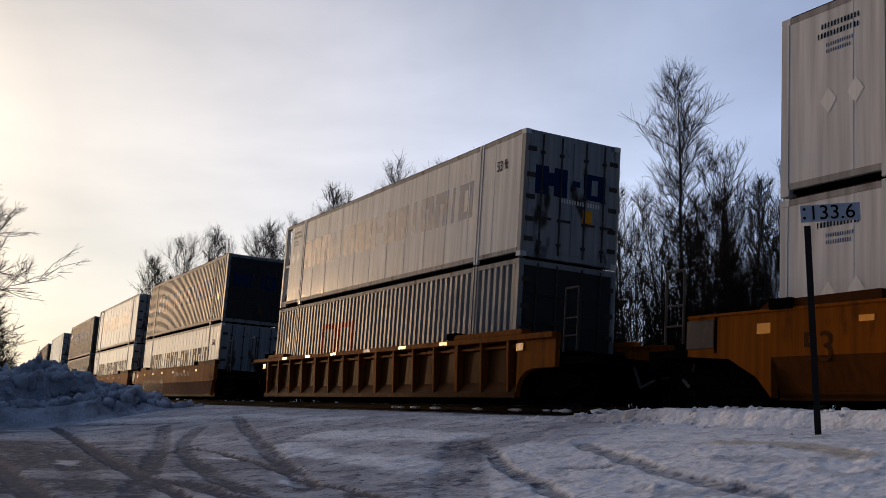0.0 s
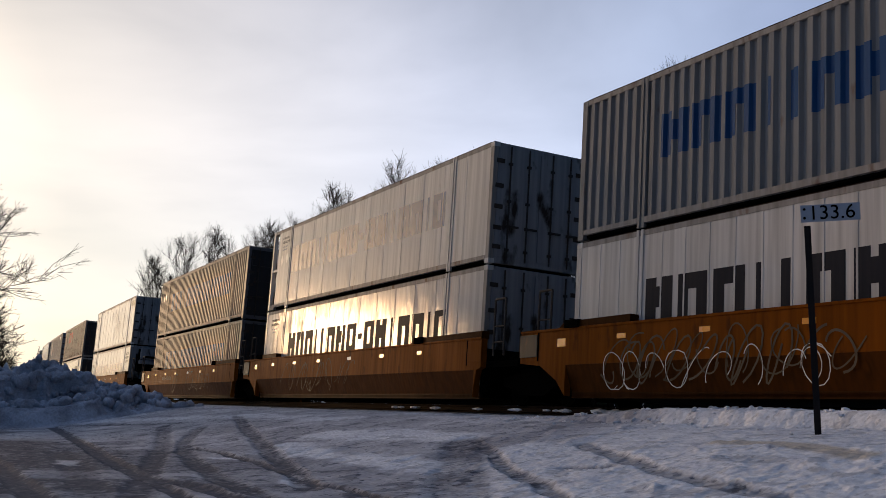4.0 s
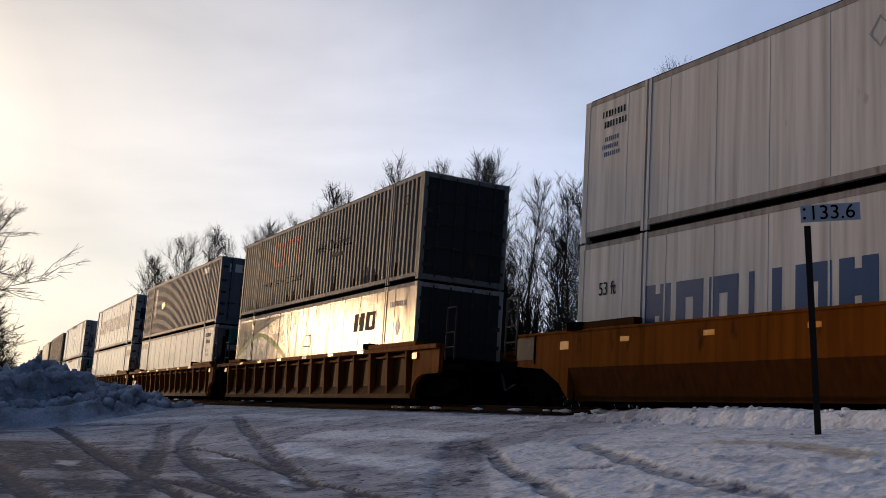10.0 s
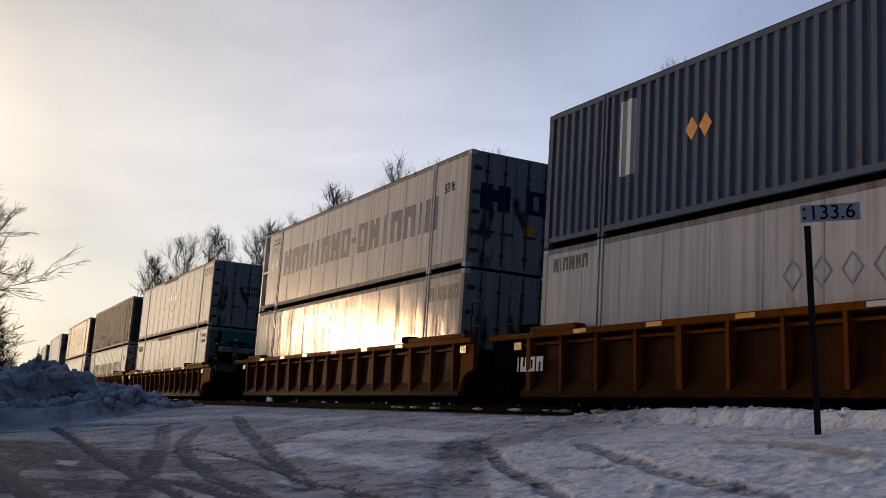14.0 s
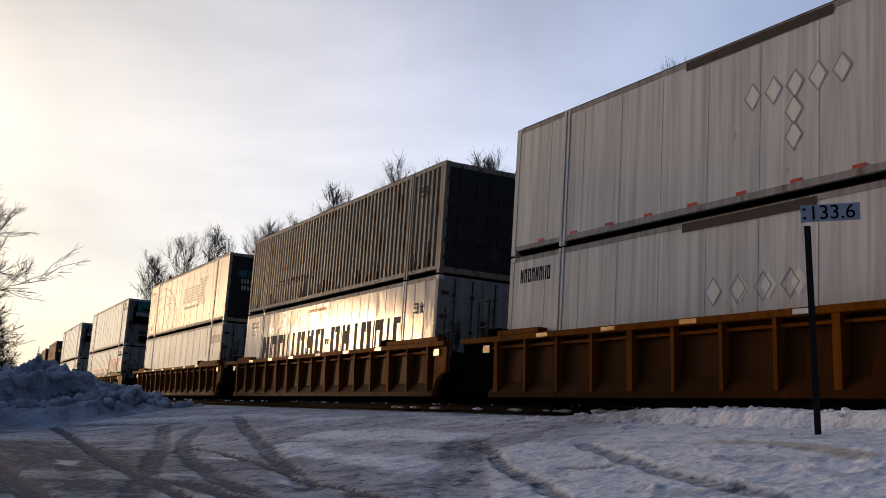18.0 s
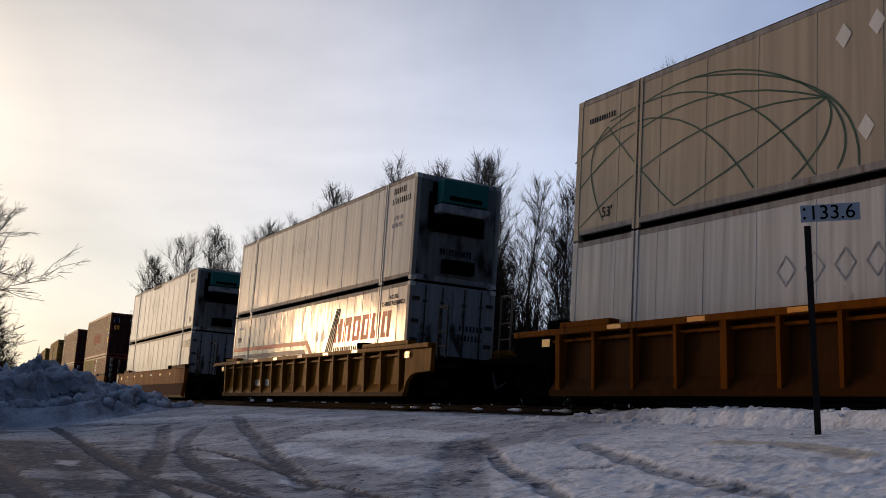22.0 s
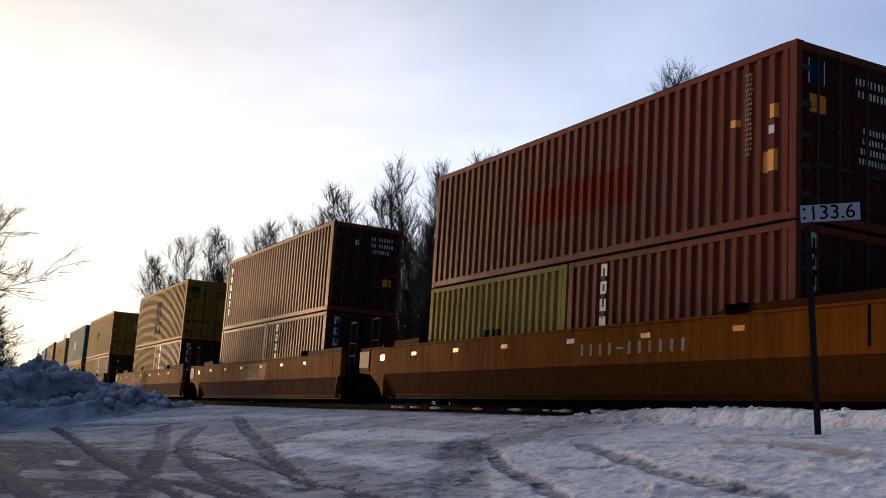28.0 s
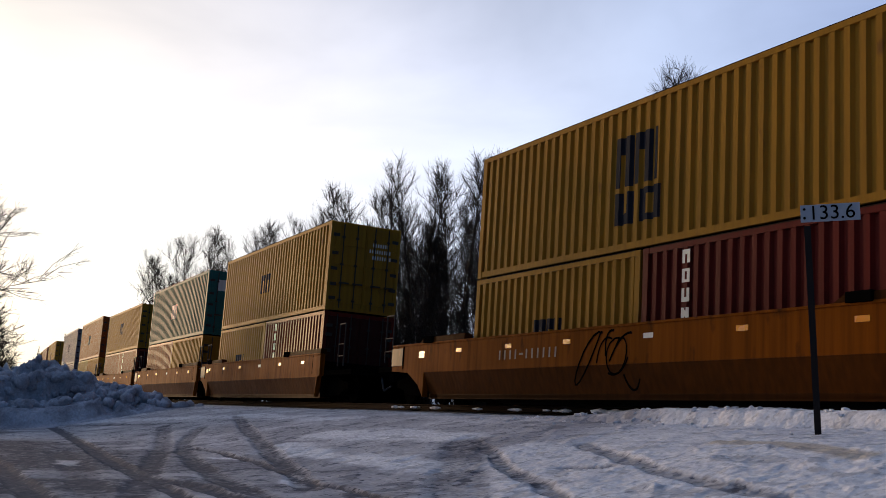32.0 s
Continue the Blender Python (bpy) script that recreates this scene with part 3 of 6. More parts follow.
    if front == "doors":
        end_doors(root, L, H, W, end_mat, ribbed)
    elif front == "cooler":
        end_cooler(root, L, H, W, SHADED_SOOTED, REEFER)
    elif front == "pale_cooler":
        end_cooler(root, L, H, W, SHADED_SOILED, SHADED_SOILED)
    else:
        part("end_wall", boxes((L / 2 - 0.07, L / 2 - 0.02, -W / 2 + 0.13, W / 2 - 0.13, 0.12, H - 0.12)), mat, root)
    return Box(root, L, H, W, ridges)


# markings of the sides, for several containers
def word_mark(c, mat, x0=-5.55, x1=5.2, z0=1.15, z1=2.25, label="row of block shapes in place of a trade name"):
    shapes(c, x0, x1, z0, z1, "haastahr-rhtaasr", mat, 0.0, 0.2, label=label)


def two_placards(c, x=-7.15, z=1.35, mat=PALE_MARK):
    diamond(c, x, z, 0.2, mat)
    diamond(c, x + 0.5, z + 0.04, 0.2, mat)
    bars(c, x + 0.25, 2.5, 0.95, 0.085, 2, DARK_INK)
    bars(c, x + 0.2, 2.2, 0.6, 0.06, 2, PALE_INK)


def four_holders(c, x=-2.2, z=1.75, mat=HOLDER):
    for i in range(4):
        diamond_frame(c, x + i * 0.56, z, 0.23, mat)


WELL_FLOOR = 0.34


def truck(parent, x):
    """A two-axle truck under a wagon's end."""
    tr = part("truck", boxes((x - 0.25, x + 0.25, -1.0, 1.0, 0.5, 0.78), bevel=0.02), BLACK, parent, "greasy two-axle railway truck, black with painted-in shade")
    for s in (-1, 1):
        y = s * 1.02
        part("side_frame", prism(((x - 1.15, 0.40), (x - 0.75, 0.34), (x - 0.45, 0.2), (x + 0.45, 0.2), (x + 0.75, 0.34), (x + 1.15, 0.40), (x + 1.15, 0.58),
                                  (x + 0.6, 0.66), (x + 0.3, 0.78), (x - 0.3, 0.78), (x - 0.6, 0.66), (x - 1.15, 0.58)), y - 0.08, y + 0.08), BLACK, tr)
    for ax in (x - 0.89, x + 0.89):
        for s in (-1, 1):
            part("wheel", disc(bmesh.new(), (ax, s * 0.76, 0.42), 0.42, 0.13), BLACK, tr, "grimy steel wheel, black with shade in its colour")
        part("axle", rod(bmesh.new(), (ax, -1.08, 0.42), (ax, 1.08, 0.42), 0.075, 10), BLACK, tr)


def well_wagon(kind, back, ahead, back_end, front_end, label, well=None, mat=None):
    """One unit of a well wagon; origin on the rails under the middle of the well. back and ahead: its half lengths."""
    root = tagged(new("well_wagon"), label, "railway wagon", "well wagons of the train")
    mat = mat or CAR_YELLOW
    well = well or (16.1 if kind == "smooth" else 16.9)
    h = well / 2
    top = 1.50
    rear, fore = (-h - 1.85, h + 0.3) if kind == "smooth" else (-h - 1.3, h + 1.45 if front_end else h + 0.6)
    rear = max(rear, -back + 0.1)
    for s in (-1, 1):
        def Y(a, b):
            return sorted((s * a, s * b))
        if kind == "smooth":
            sec = [(s * 1.49, top), (s * 1.49, 0.80), (s * 1.43, 0.80), (s * 1.43, top)]
            part("side_sill", extruded(sec, -h, h), mat, root)
            # the sloping lower side is painted darker, for the shade on it
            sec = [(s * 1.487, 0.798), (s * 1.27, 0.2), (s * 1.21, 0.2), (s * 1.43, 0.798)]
            part("lower_side", extruded(sec, -h, h), LOWER, root, "grimy lower side sloping inwards, painted darker for its shade")
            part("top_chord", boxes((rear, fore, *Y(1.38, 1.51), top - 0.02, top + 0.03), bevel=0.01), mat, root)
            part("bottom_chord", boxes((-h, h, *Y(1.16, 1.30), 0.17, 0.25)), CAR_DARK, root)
        else:
            # on most wagons the recess is darkened by its paint, as rib shade
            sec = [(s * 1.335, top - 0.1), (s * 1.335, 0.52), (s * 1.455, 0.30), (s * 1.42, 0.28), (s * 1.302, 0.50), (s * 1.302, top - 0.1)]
            part("side_sheet", extruded(sec, -h, h), SHEET if mat is CAR_YELLOW else mat, root, "recessed side sheet flaring out below")
            part("top_chord", boxes((rear, fore, *Y(1.34, 1.55), top - 0.12, top), bevel=0.012), mat, root)
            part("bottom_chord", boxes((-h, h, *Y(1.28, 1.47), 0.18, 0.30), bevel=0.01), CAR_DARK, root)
            part("stiffener", boxes((-h, h, *Y(1.335, 1.44), top - 0.26, top - 0.21)), mat, root)
            n = 14
            for i in range(n + 1):
                x = -h + 0.3 + i * (well - 0.6) / n
                wide = 0.08 if i % 4 else 0.15
                sec = [(s * 1.33, 0.30), (s * 1.475, 0.30), (s * 1.53, top - 0.12), (s * 1.33, top - 0.12)]
                part("rib", extruded(sec, x - wide / 2, x + wide / 2), mat, root)
        # guides on the chord near both ends
        for x0, x1 in ((h - 3.4, h + 0.3), (-h - 0.3, -h + 2.0)):
            part("guide_rail", prism(((x0, top), (x1, top), (x1, top + 0.17), (x0 + 0.25, top + 0.15)), *Y(1.30, 1.50)) if kind == "smooth" else
                 boxes((x0 + 0.7, x1, *Y(1.32, 1.56), top, top + 0.11), bevel=0.01), CAR_DARK if kind == "smooth" else mat, root)
            part("lock_box", boxes((x0 + 0.3, x0 + 0.75, *Y(1.28, 1.56), top + 0.01, top + 0.17), bevel=0.02), BLACK, root)
        # sloping end panels
        for sx, e in ((-1, -rear), (1, fore)):
            if kind == "smooth":
                out = ((sx * h, 0.2), (sx * (h + (0.30 if sx < 0 else 0.04)), 0.5), (sx * (h + (0.9 if sx < 0 else 0.12)), 0.80), (sx * e, 0.86), (sx * e, top), (sx * h, top))
            else:
                out = ((sx * h, 0.2), (sx * (h + 0.05), 0.45), (sx * (h + 0.16), 0.60), (sx * (h + 0.35), 0.72), (sx * (h + 0.6), 0.78), (sx * e, 0.80), (sx * e, top - 0.02), (sx * h, top - 0.02))
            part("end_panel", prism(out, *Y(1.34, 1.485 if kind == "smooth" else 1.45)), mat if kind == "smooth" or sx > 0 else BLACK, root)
            if kind == "smooth":
                xa, xb = sorted((sx * (e - 0.62), sx * (e + 0.02)))
                part("end_plate", boxes((xa, xb, *Y(1.485, 1.50), 0.98, 1.44), bevel=0.006), DOORS if sx < 0 else mat, root, "grey bolted end plate" if sx < 0 else "")
                xa, xb = sorted((sx * (e - 0.68), sx * (e - 0.63)))
                part("end_gap", boxes((xa, xb, *Y(1.486, 1.492), 0.9, 1.5)), BLACK, root, "black gap before the end plate")
            part("reflector", boxes((sx * (h + 0.15) - 0.14, sx * (h + 0.15) + 0.14, *Y(1.485, 1.495), 1.16, 1.32)), AMBER, root)
        for i, x in enumerate((-6.3, -4.1, -1.9, 0.6, 2.9, 5.2)):
            wide = 0.13 if kind == "smooth" else 0.21
            part("reflector", boxes((x - wide, x + wide, *(Y(1.49, 1.496) if kind == "smooth" else Y(1.55, 1.556)), *((1.24, 1.33) if kind == "smooth" else (top - 0.10, top - 0.02)))), PALE_MARK if i == 3 else AMBER, root)
    part("well_floor", boxes((-h, h, -1.3, 1.3, 0.2, WELL_FLOOR - 0.005)), CAR_DARK, root)
    for sx, half, own in ((-1, back, back_end), (1, ahead, front_end)):
        xa, xb = sorted((sx * h, sx * (half - 0.1)))
        # the platform's black is shade put into its colour
        part("end_deck", boxes((xa, xb, -1.34, 1.34, 0.86, 1.0)), BLACK, root, "end platform over the truck, painted black for its shade")
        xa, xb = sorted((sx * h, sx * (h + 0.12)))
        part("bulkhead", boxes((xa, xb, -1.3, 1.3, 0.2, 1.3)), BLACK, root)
        x = sx * (half - 0.6)
        bm = rod(bmesh.new(), (x, -1.40, 1.1), (x, -1.40, 2.35), 0.025)
        rod(bm, (x - sx * 0.45, -1.40, 1.1), (x - sx * 0.45, -1.40, 2.35), 0.025)
        rod(bm, (x, -1.40, 2.35), (x - sx * 0.45, -1.40, 2.35), 0.025)
        for z in (1.4, 1.75):
            rod(bm, (x, -1.40, z), (x - sx * 0.45, -1.40, z), 0.018)
        part("grab_rail", bm, STEEL, root)
        part("hose", rod(rod(bmesh.new(), (sx * half - sx * 0.2, -0.35, 0.95), (sx * half, -0.3, 0.45), 0.03), (sx * half, -0.3, 0.45), (sx * half + sx * 0.3, -0.2, 0.6), 0.03), RUBBER, root)
        if own:
            truck(root, sx * (half - 2.0))
            part("coupler", boxes(tuple(sorted((sx * (half - 0.5), sx * (half + 0.32)))) + (-0.12, 0.12, 0.74, 0.98), tuple(sorted((sx * (half + 0.1), sx * (half + 0.38)))) + (-0.2, 0.2, 0.7, 1.02), bevel=0.03), BLACK, root)
        elif sx < 0:
            truck(root, -half)
            part("joint", boxes((-half - 0.5, -half + 0.6, -0.3, 0.3, 0.7, 1.0), bevel=0.05), BLACK, root)
    return root


def wagon_shapes(root, x0, x1, z0, z1, pattern, mat, gap=0.2, y=-1.497):
    for style, x, w in row_of(pattern, x0, x1, gap):
        flat_shape([(x + a * w, z0 + b * (z1 - z0), x + d * w, z0 + e * (z1 - z0)) for a, b, d, e in style], lambda u, v: (u, y, v), mat, root, "stencil")


def scrawl(root, x0, x1, z0, z1, seed, mat, loops=5, y=-1.498, r=0.009):
    """Sprayed loops on a wagon's side."""
    rnd = random.Random(seed)
    for i in range(loops):
        bm = bmesh.new()
        cx = x0 + (i + 0.5 + rnd.gauss(0, 0.45)) * (x1 - x0) / loops
        w, h = (x1 - x0) / loops * rnd.uniform(0.5, 0.8), (z1 - z0) / 2 * rnd.uniform(0.6, 1)
        a0, turn, tip = rnd.uniform(0, 6), rnd.uniform(1.5, 7), rnd.uniform(-0.5, 0.9)
        pts = [Vector((cx + w * math.cos(a0 + turn * k / 16) * (1 - k / 30) + tip * h * math.sin(a0 + turn * k / 16), (z0 + z1) / 2 + h * math.sin(a0 + turn * k / 16 * 1.1))) for k in range(17)]
        edge = []
        for k, p in enumerate(pts):
            d = pts[min(16, k + 1)] - pts[max(0, k - 1)]
            n = Vector((-d.y, d.x)).normalized() * r
            edge.append((bm.verts.new((p.x - n.x, y, p.y - n.y)), bm.verts.new((p.x + n.x, y, p.y + n.y))))
        for (a, b), (c, d) in zip(edge, edge[1:]):
            bm.faces.new((a, c, d, b))
        part("graffiti", bm, mat, root, "sprayed looping graffiti")


MOVING = []      # (object, middle at 16 s, offset along the train, height over the rails)
HI, LOW, L53, L40, L20 = 2.896, 2.591, 16.154, 12.192, 6.058


def loaded(middle, sag, wagon, *boxes_on):
    """Puts a wagon and its containers (container, offset, height) on the track; its body sits lower on the springs by sag."""
    for ch in wagon.children:
        if not ch.name.startswith("truck"):
            ch.location.z -= sag
    MOVING.append((wagon, middle, 0.0, 0.0))
    for c, dx, z in boxes_on:
        MOVING.append((c.root, middle, dx, z - sag))


UP = WELL_FLOOR + HI + 0.045
UP_LOW = WELL_FLOOR + LOW + 0.03
LBL = {
    "smooth": "yellow smooth-sided well wagon loaded with stacked containers",
    "rib": "yellow well wagon with ribbed sides loaded with stacked containers",
}


def wagon53(kind, first, last, label=None, **k):
    return well_wagon(kind, 11.17 if last else 9.79, 11.17 if first else 9.79, last, first, label or LBL[kind], **k)


def white(label, front="doors", frame_left=False, seams=0.3, mat=None):
    return container(L53, HI, mat or WHITE, False, label, front, frame_left, wave=seams)


def ribs(label, mat=None, front="doors", rail=None):
    return container(L53, HI, mat or GREY, True, label, front, rail=rail)


# unit 0
top, low = white("white smooth steel container with grimy placards"), white("white smooth container low in its wagon")
for c in (top, low):
    two_placards(c)
    four_holders(c)
w = wagon53("smooth", False, True)
written(w, "53", -7.15, 0.9, 0.62, SHEET, -1.497)
loaded(172.15 - L53 / 2, 0.05, w, (top, 0, UP), (low, 0, WELL_FLOOR))

# unit 1
top = white("white smooth container with faded blue block shapes and blue door emblem", frame_left=True)
word_mark(top, BLUE_INK, -6.0, 5.75, 1.2, 2.1)
two_placards(top, -7.1, 1.65)
written(top.root, "53 ft", 7.1, 2.2, 0.34, DARK_INK, -top.width / 2 - 0.001, stretch=0.8)
end_shapes(top, -1.0, -0.15, 1.45, 2.1, "h", DEEP_BLUE)
end_shapes(top, 0.3, 0.9, 1.5, 2.1, "r", DEEP_BLUE)
end_shapes(top, 0.0, 0.2, 1.75, 1.88, "f", DEEP_BLUE)
end_shapes(top, 0.3, 0.55, 0.95, 1.25, "f", AMBER)
bars(top, 0.2, 1.33, 1.2, 0.1, 1, PALE_MARK, end=True)
low = ribs("grey ribbed steel container with a red emblem, in a ribbed wagon")
shapes(low, -3.7, -1.2, 0.95, 2.1, "ov", RED_INK, 0, 0.2)
diamond(low, -6.9, 1.7, 0.2, PALE_MARK)
loaded(148.40 - L53 / 2, 0.05, wagon53("rib", True, True), (top, 0, UP), (low, 0, WELL_FLOOR))

# unit 2
top = ribs("grey ribbed steel container with dark blue block shapes")
word_mark(top, BLUE_INK, -5.6, 5.9, 1.23, 2.05)
written(top.root, "53\nft", 6.9, 2.3, 0.3, DARK_INK, -top.width / 2 + 0.008)
shapes(top, 6.8, 7.1, 1.0, 1.3, "f", AMBER)
end_shapes(top, -1.0, -0.2, 1.5, 2.1, "h", DEEP_BLUE)
end_shapes(top, 0.2, 0.9, 1.5, 2.1, "r", DEEP_BLUE)
low = white("white container with dark block shapes, low in its wagon", seams=0.2)
word_mark(low, DARK_INK, -5.9, 6.3, 1.15, 1.97)
written(low.root, "53 ft", 7.0, 2.1, 0.36, DARK_INK, -low.width / 2 - 0.001, stretch=0.8)
w = wagon53("smooth", True, False)
wagon_shapes(w, 1.0, 4.0, 1.08, 1.28, "ssss-ssssss", STENCIL)
scrawl(w, -7, -1, 0.35, 1.3, 3, DULL_MARK, 12, r=0.02)
scrawl(w, -6.8, -1.1, 0.5, 1.35, 4, DULL_MARK, 9, r=0.014)
scrawl(w, -6.5, -1.5, 0.3, 1.0, 5, PALE_MARK, 10, r=0.008)
loaded(124.69 - L53 / 2, 0.03, w, (top, 0, UP), (low, 0, WELL_FLOOR))

# unit 3
top = white("white smooth container with large blue block shapes and open end frame", frame_left=True)
word_mark(top, BLUE_INK, -5.9, 5.7, 1.2, 2.1)
two_placards(top, -6.95, 1.75)
low = white("white container with dark blue block shapes, low in its wagon")
word_mark(low, DARK_INK, -5.5, 6.2, 1.2, 2.0)
two_placards(low, -7.3, 1.6)
w = wagon53("smooth", False, False)
scrawl(w, -5.5, -1.0, 0.35, 1.35, 8, DULL_MARK, 9, r=0.012)
scrawl(w, -3.4, 1.0, 0.5, 1.3, 9, DULL_MARK, 8, r=0.009)
loaded(104.98 - L53 / 2, 0.055, w, (top, 0, UP), (low, 0, WELL_FLOOR))

# unit 4
top = ribs("dull grey ribbed container with dark blue block shapes", DULL_GREY, rail=RAIL_GRIME)
low = ribs("dull grey ribbed container with blue block shapes, low in its wagon", DULL_GREY, rail=RAIL_GRIME)
for c in (top, low):
    word_mark(c, BLUE_INK, -5.5, 5.6, 1.2, 2.1)
diamond(top, -7.2, 2.0, 0.2, PALE_MARK)
diamond(top, -6.8, 2.03, 0.2, PALE_MARK)
w = wagon53("smooth", False, True)
wagon_shapes(w, -4.7, -2.7, 1.0, 1.18, "ssss-ssssss", STENCIL)
scrawl(w, -2.4, -1.6, 0.3, 1.35, 21, DULL_MARK, 1, r=0.03)
scrawl(w, 0.0, 1.9, 0.5, 1.35, 22, DULL_MARK, 2, r=0.02)
scrawl(w, 1.5, 4.6, 0.45, 1.3, 23, DULL_MARK, 9, r=0.011)
loaded(85.67 - L53 / 2, 0.1, w, (top, 0, UP), (low, 0, WELL_FLOOR))

# unit 5
top = white("white smooth container with rust-streaked side and green block shapes")
shapes(top, 6.3, 7.85, 2.35, 2.68, "hsahha", GREEN_INK, 0.0, 0.25)
four_holders(top, -0.9, 2.2)
rnd5 = random.Random(55)
for i in range(26):
    x, z = rnd5.uniform(0.9, 5.6), rnd5.uniform(1.6, 2.55)
    stroke(top, ((x, z), (x, z - rnd5.uniform(0.3, 1.2))), rnd5.choice((0.02, 0.03, 0.06)), STAIN, "stain")
bars(top, 4.9, 0.42, 0.5, 0.1, 1, DARK_INK)
bars(top, 0.55, 2.45, 0.9, 0.14, 2, DARK_INK, end=True)
end_shapes(top, 0.2, 1.0, 1.35, 1.5, "hsahha", GREEN_INK)
bars(top, -7.15, 2.45, 0.95, 0.13, 2, DARK_INK)
bars(top, -7.2, 1.95, 0.6, 0.09, 3, PALE_INK)
low = white("white container with blue block shapes and a pale cooling unit", "pale_cooler")
written(low.root, "53 ft", -7.15, 1.95, 0.36, DARK_INK, -low.width / 2 - 0.001, stretch=0.8)
word_mark(low, BLUE_INK, -6.0, 5.5, 1.05, 1.9)
bars(low, 7.1, 2.35, 1.2, 0.14, 3, DARK_INK)
diamond_frame(low, 6.75, 1.35, 0.3, HOLDER)
diamond_frame(low, 7.35, 1.38, 0.3, HOLDER)
loaded(61.89 - L53 / 2, 0.09, wagon53("smooth", True, True), (top, 0, UP), (low, 0, WELL_FLOOR))

# unit 6
top = ribs("weathered grey ribbed container with red emblem and rust", BEIGE)
shapes(top, -4.45, -1.55, 1.6, 2.45, "ov", RED_INK, 0, 0.2)
words_on_ribs(top, "We Deliver!", 0.2, 3.2, 1.56, 0.36, DARK_INK, 0.3)
bars(top, 2.1, 1.3, 1.3, 0.13, 1, DARK_INK)
words_on_ribs(top, "I N T E R M O D A L", -5.4, -1.1, 0.88, 0.22, DARK_INK, 0.15)
rust_runs(top, 61, 34, -7.3, 7.4)
diamond(top, -6.1, 1.75, 0.22, PALE_MARK)
written(top.root, "53", 7.0, 2.25, 0.4, DARK_INK, -top.width / 2 + 0.008)
low = white("dingy white smooth container with a lime swoosh and dark emblem", mat=DINGY)
poly(low, ((-7.8, 1.45), (-7.0, 1.9), (-5.93, 2.08), (-5.0, 2.32), (-3.8, 2.56), (-2.4, 2.7), (-7.8, 2.7)), TAN_FIELD, "painted_field", "dull tan painted field above the swoosh")
stroke(low, [(-7.9 + 0.51 * i, 2.13 - 0.050 * abs(i - 5.2) ** 1.62 * (1 if i > 5 else 1.0)) for i in range(15)], 0.16, LIME_INK, "swoosh", "lime green painted swoosh")
shapes(low, 3.9, 5.5, 1.76, 2.28, "hr", DARK_INK, 0.1, 0.14)
stroke(low, ((-0.3, 1.5), (0.3, 1.5), (0.3, 1.85), (-0.3, 1.85), (-0.3, 1.5)), 0.03, DARK_INK)
bars(low, 7.0, 2.3, 1.4, 0.15, 1, PALE_INK)
diamond(low, 7.0, 1.75, 0.24, PALE_MARK)
loaded(38.45 - L53 / 2, 0.075, wagon53("rib", True, False), (top, 0, UP), (low, 0, WELL_FLOOR))

# unit 7
top = ribs("blue-grey ribbed container with two orange placards", SLATE)
for x in (-3.55, -3.2):
    diamond(top, x, 1.6, 0.22, AMBER)
shapes(top, 4.9, 5.8, 2.4, 2.65, "f", PALE_MARK)
bars(top, 7.0, 2.6, 1.0, 0.15, 1, DARK_INK)
shapes(top, -5.6, -5.2, 1.1, 2.6, "f", PALE_MARK)
end_shapes(top, -1.0, -0.2, 2.25, 2.6, "sf", PALE_MARK)
bars(top, 0.5, 2.35, 0.8, 0.16, 2, PALE_MARK, end=True)
low = white("white smooth container with a teal cooling unit", "cooler")
four_holders(low, -1.2, 1.7)
bars(low, 7.0, 2.4, 1.1, 0.17, 2, DARK_INK)
bars(low, 7.0, 1.75, 0.7, 0.11, 2, PALE_INK)
shapes(low, -7.7, -6.5, 2.4, 2.68, "hsahha", GREEN_INK, 0, 0.25)
w = wagon53("rib", False, False)
wagon_shapes(w, -8.6, -7.6, 0.7, 1.0, "sura", PALE_MARK)
loaded(18.73 - L53 / 2, 0.035, w, (top, 0, UP), (low, 0, WELL_FLOOR))

# unit 8
top = white("white smooth container with pale block shapes and blue door emblem", frame_left=True)
word_mark(top, PALE_INK, -5.6, 6.4, 1.12, 2.0)
written(top.root, "53 ft", 7.0, 2.1, 0.36, DARK_INK, -top.width / 2 - 0.001, stretch=0.8)
end_shapes(top, -1.0, -0.15, 1.45, 2.1, "h", DEEP_BLUE)
end_shapes(top, 0.3, 0.9, 1.5, 2.1, "r", DEEP_BLUE)
end_shapes(top, 0.3, 0.55, 0.9, 1.2, "f", AMBER)
two_placards(top, -6.9, 1.6)
low = white("white smooth container with green block shapes by its front")
shapes(low, 6.25, 7.8, 2.2, 2.55, "hsahha", GREEN_INK, 0.0, 0.25)
four_holders(low, -2.4, 1.75)
loaded(-0.85 - L53 / 2, 0.01, wagon53("rib", False, True), (top, 0, UP), (low, 0, WELL_FLOOR))

# unit 9
top = white("white dented smooth container with green block shapes and white doors")
shapes(top, 6.35, 7.75, 2.28, 2.62, "ruarasar", GREEN_INK, 0.0, 0.2)
for x in (-0.76, -0.30, 0.15, 0.61, 1.07):
    diamond(top, x, 1.80, 0.2, PALE_MARK)
    diamond_frame(top, x, 1.80, 0.23, HOLDER)
for z in (1.37, 0.96):
    diamond(top, 0.13, z, 0.2, PALE_MARK)
    diamond_frame(top, 0.13, z, 0.23, HOLDER)
poly(top, ((-2.4, 2.7), (0.9, 2.7), (0.9, 2.86), (-2.4, 2.86)), STEEL, "patch", "dark bare patch on the top rail", 0.012)
for i in range(13):
    poly(top, [(-7.0 + i * 1.18 + e, 0.20 + g) for e, g in ((0, 0), (0.24, 0), (0.24, 0.055), (0, 0.055))], RED_INK, "reflector", lift=0.012)
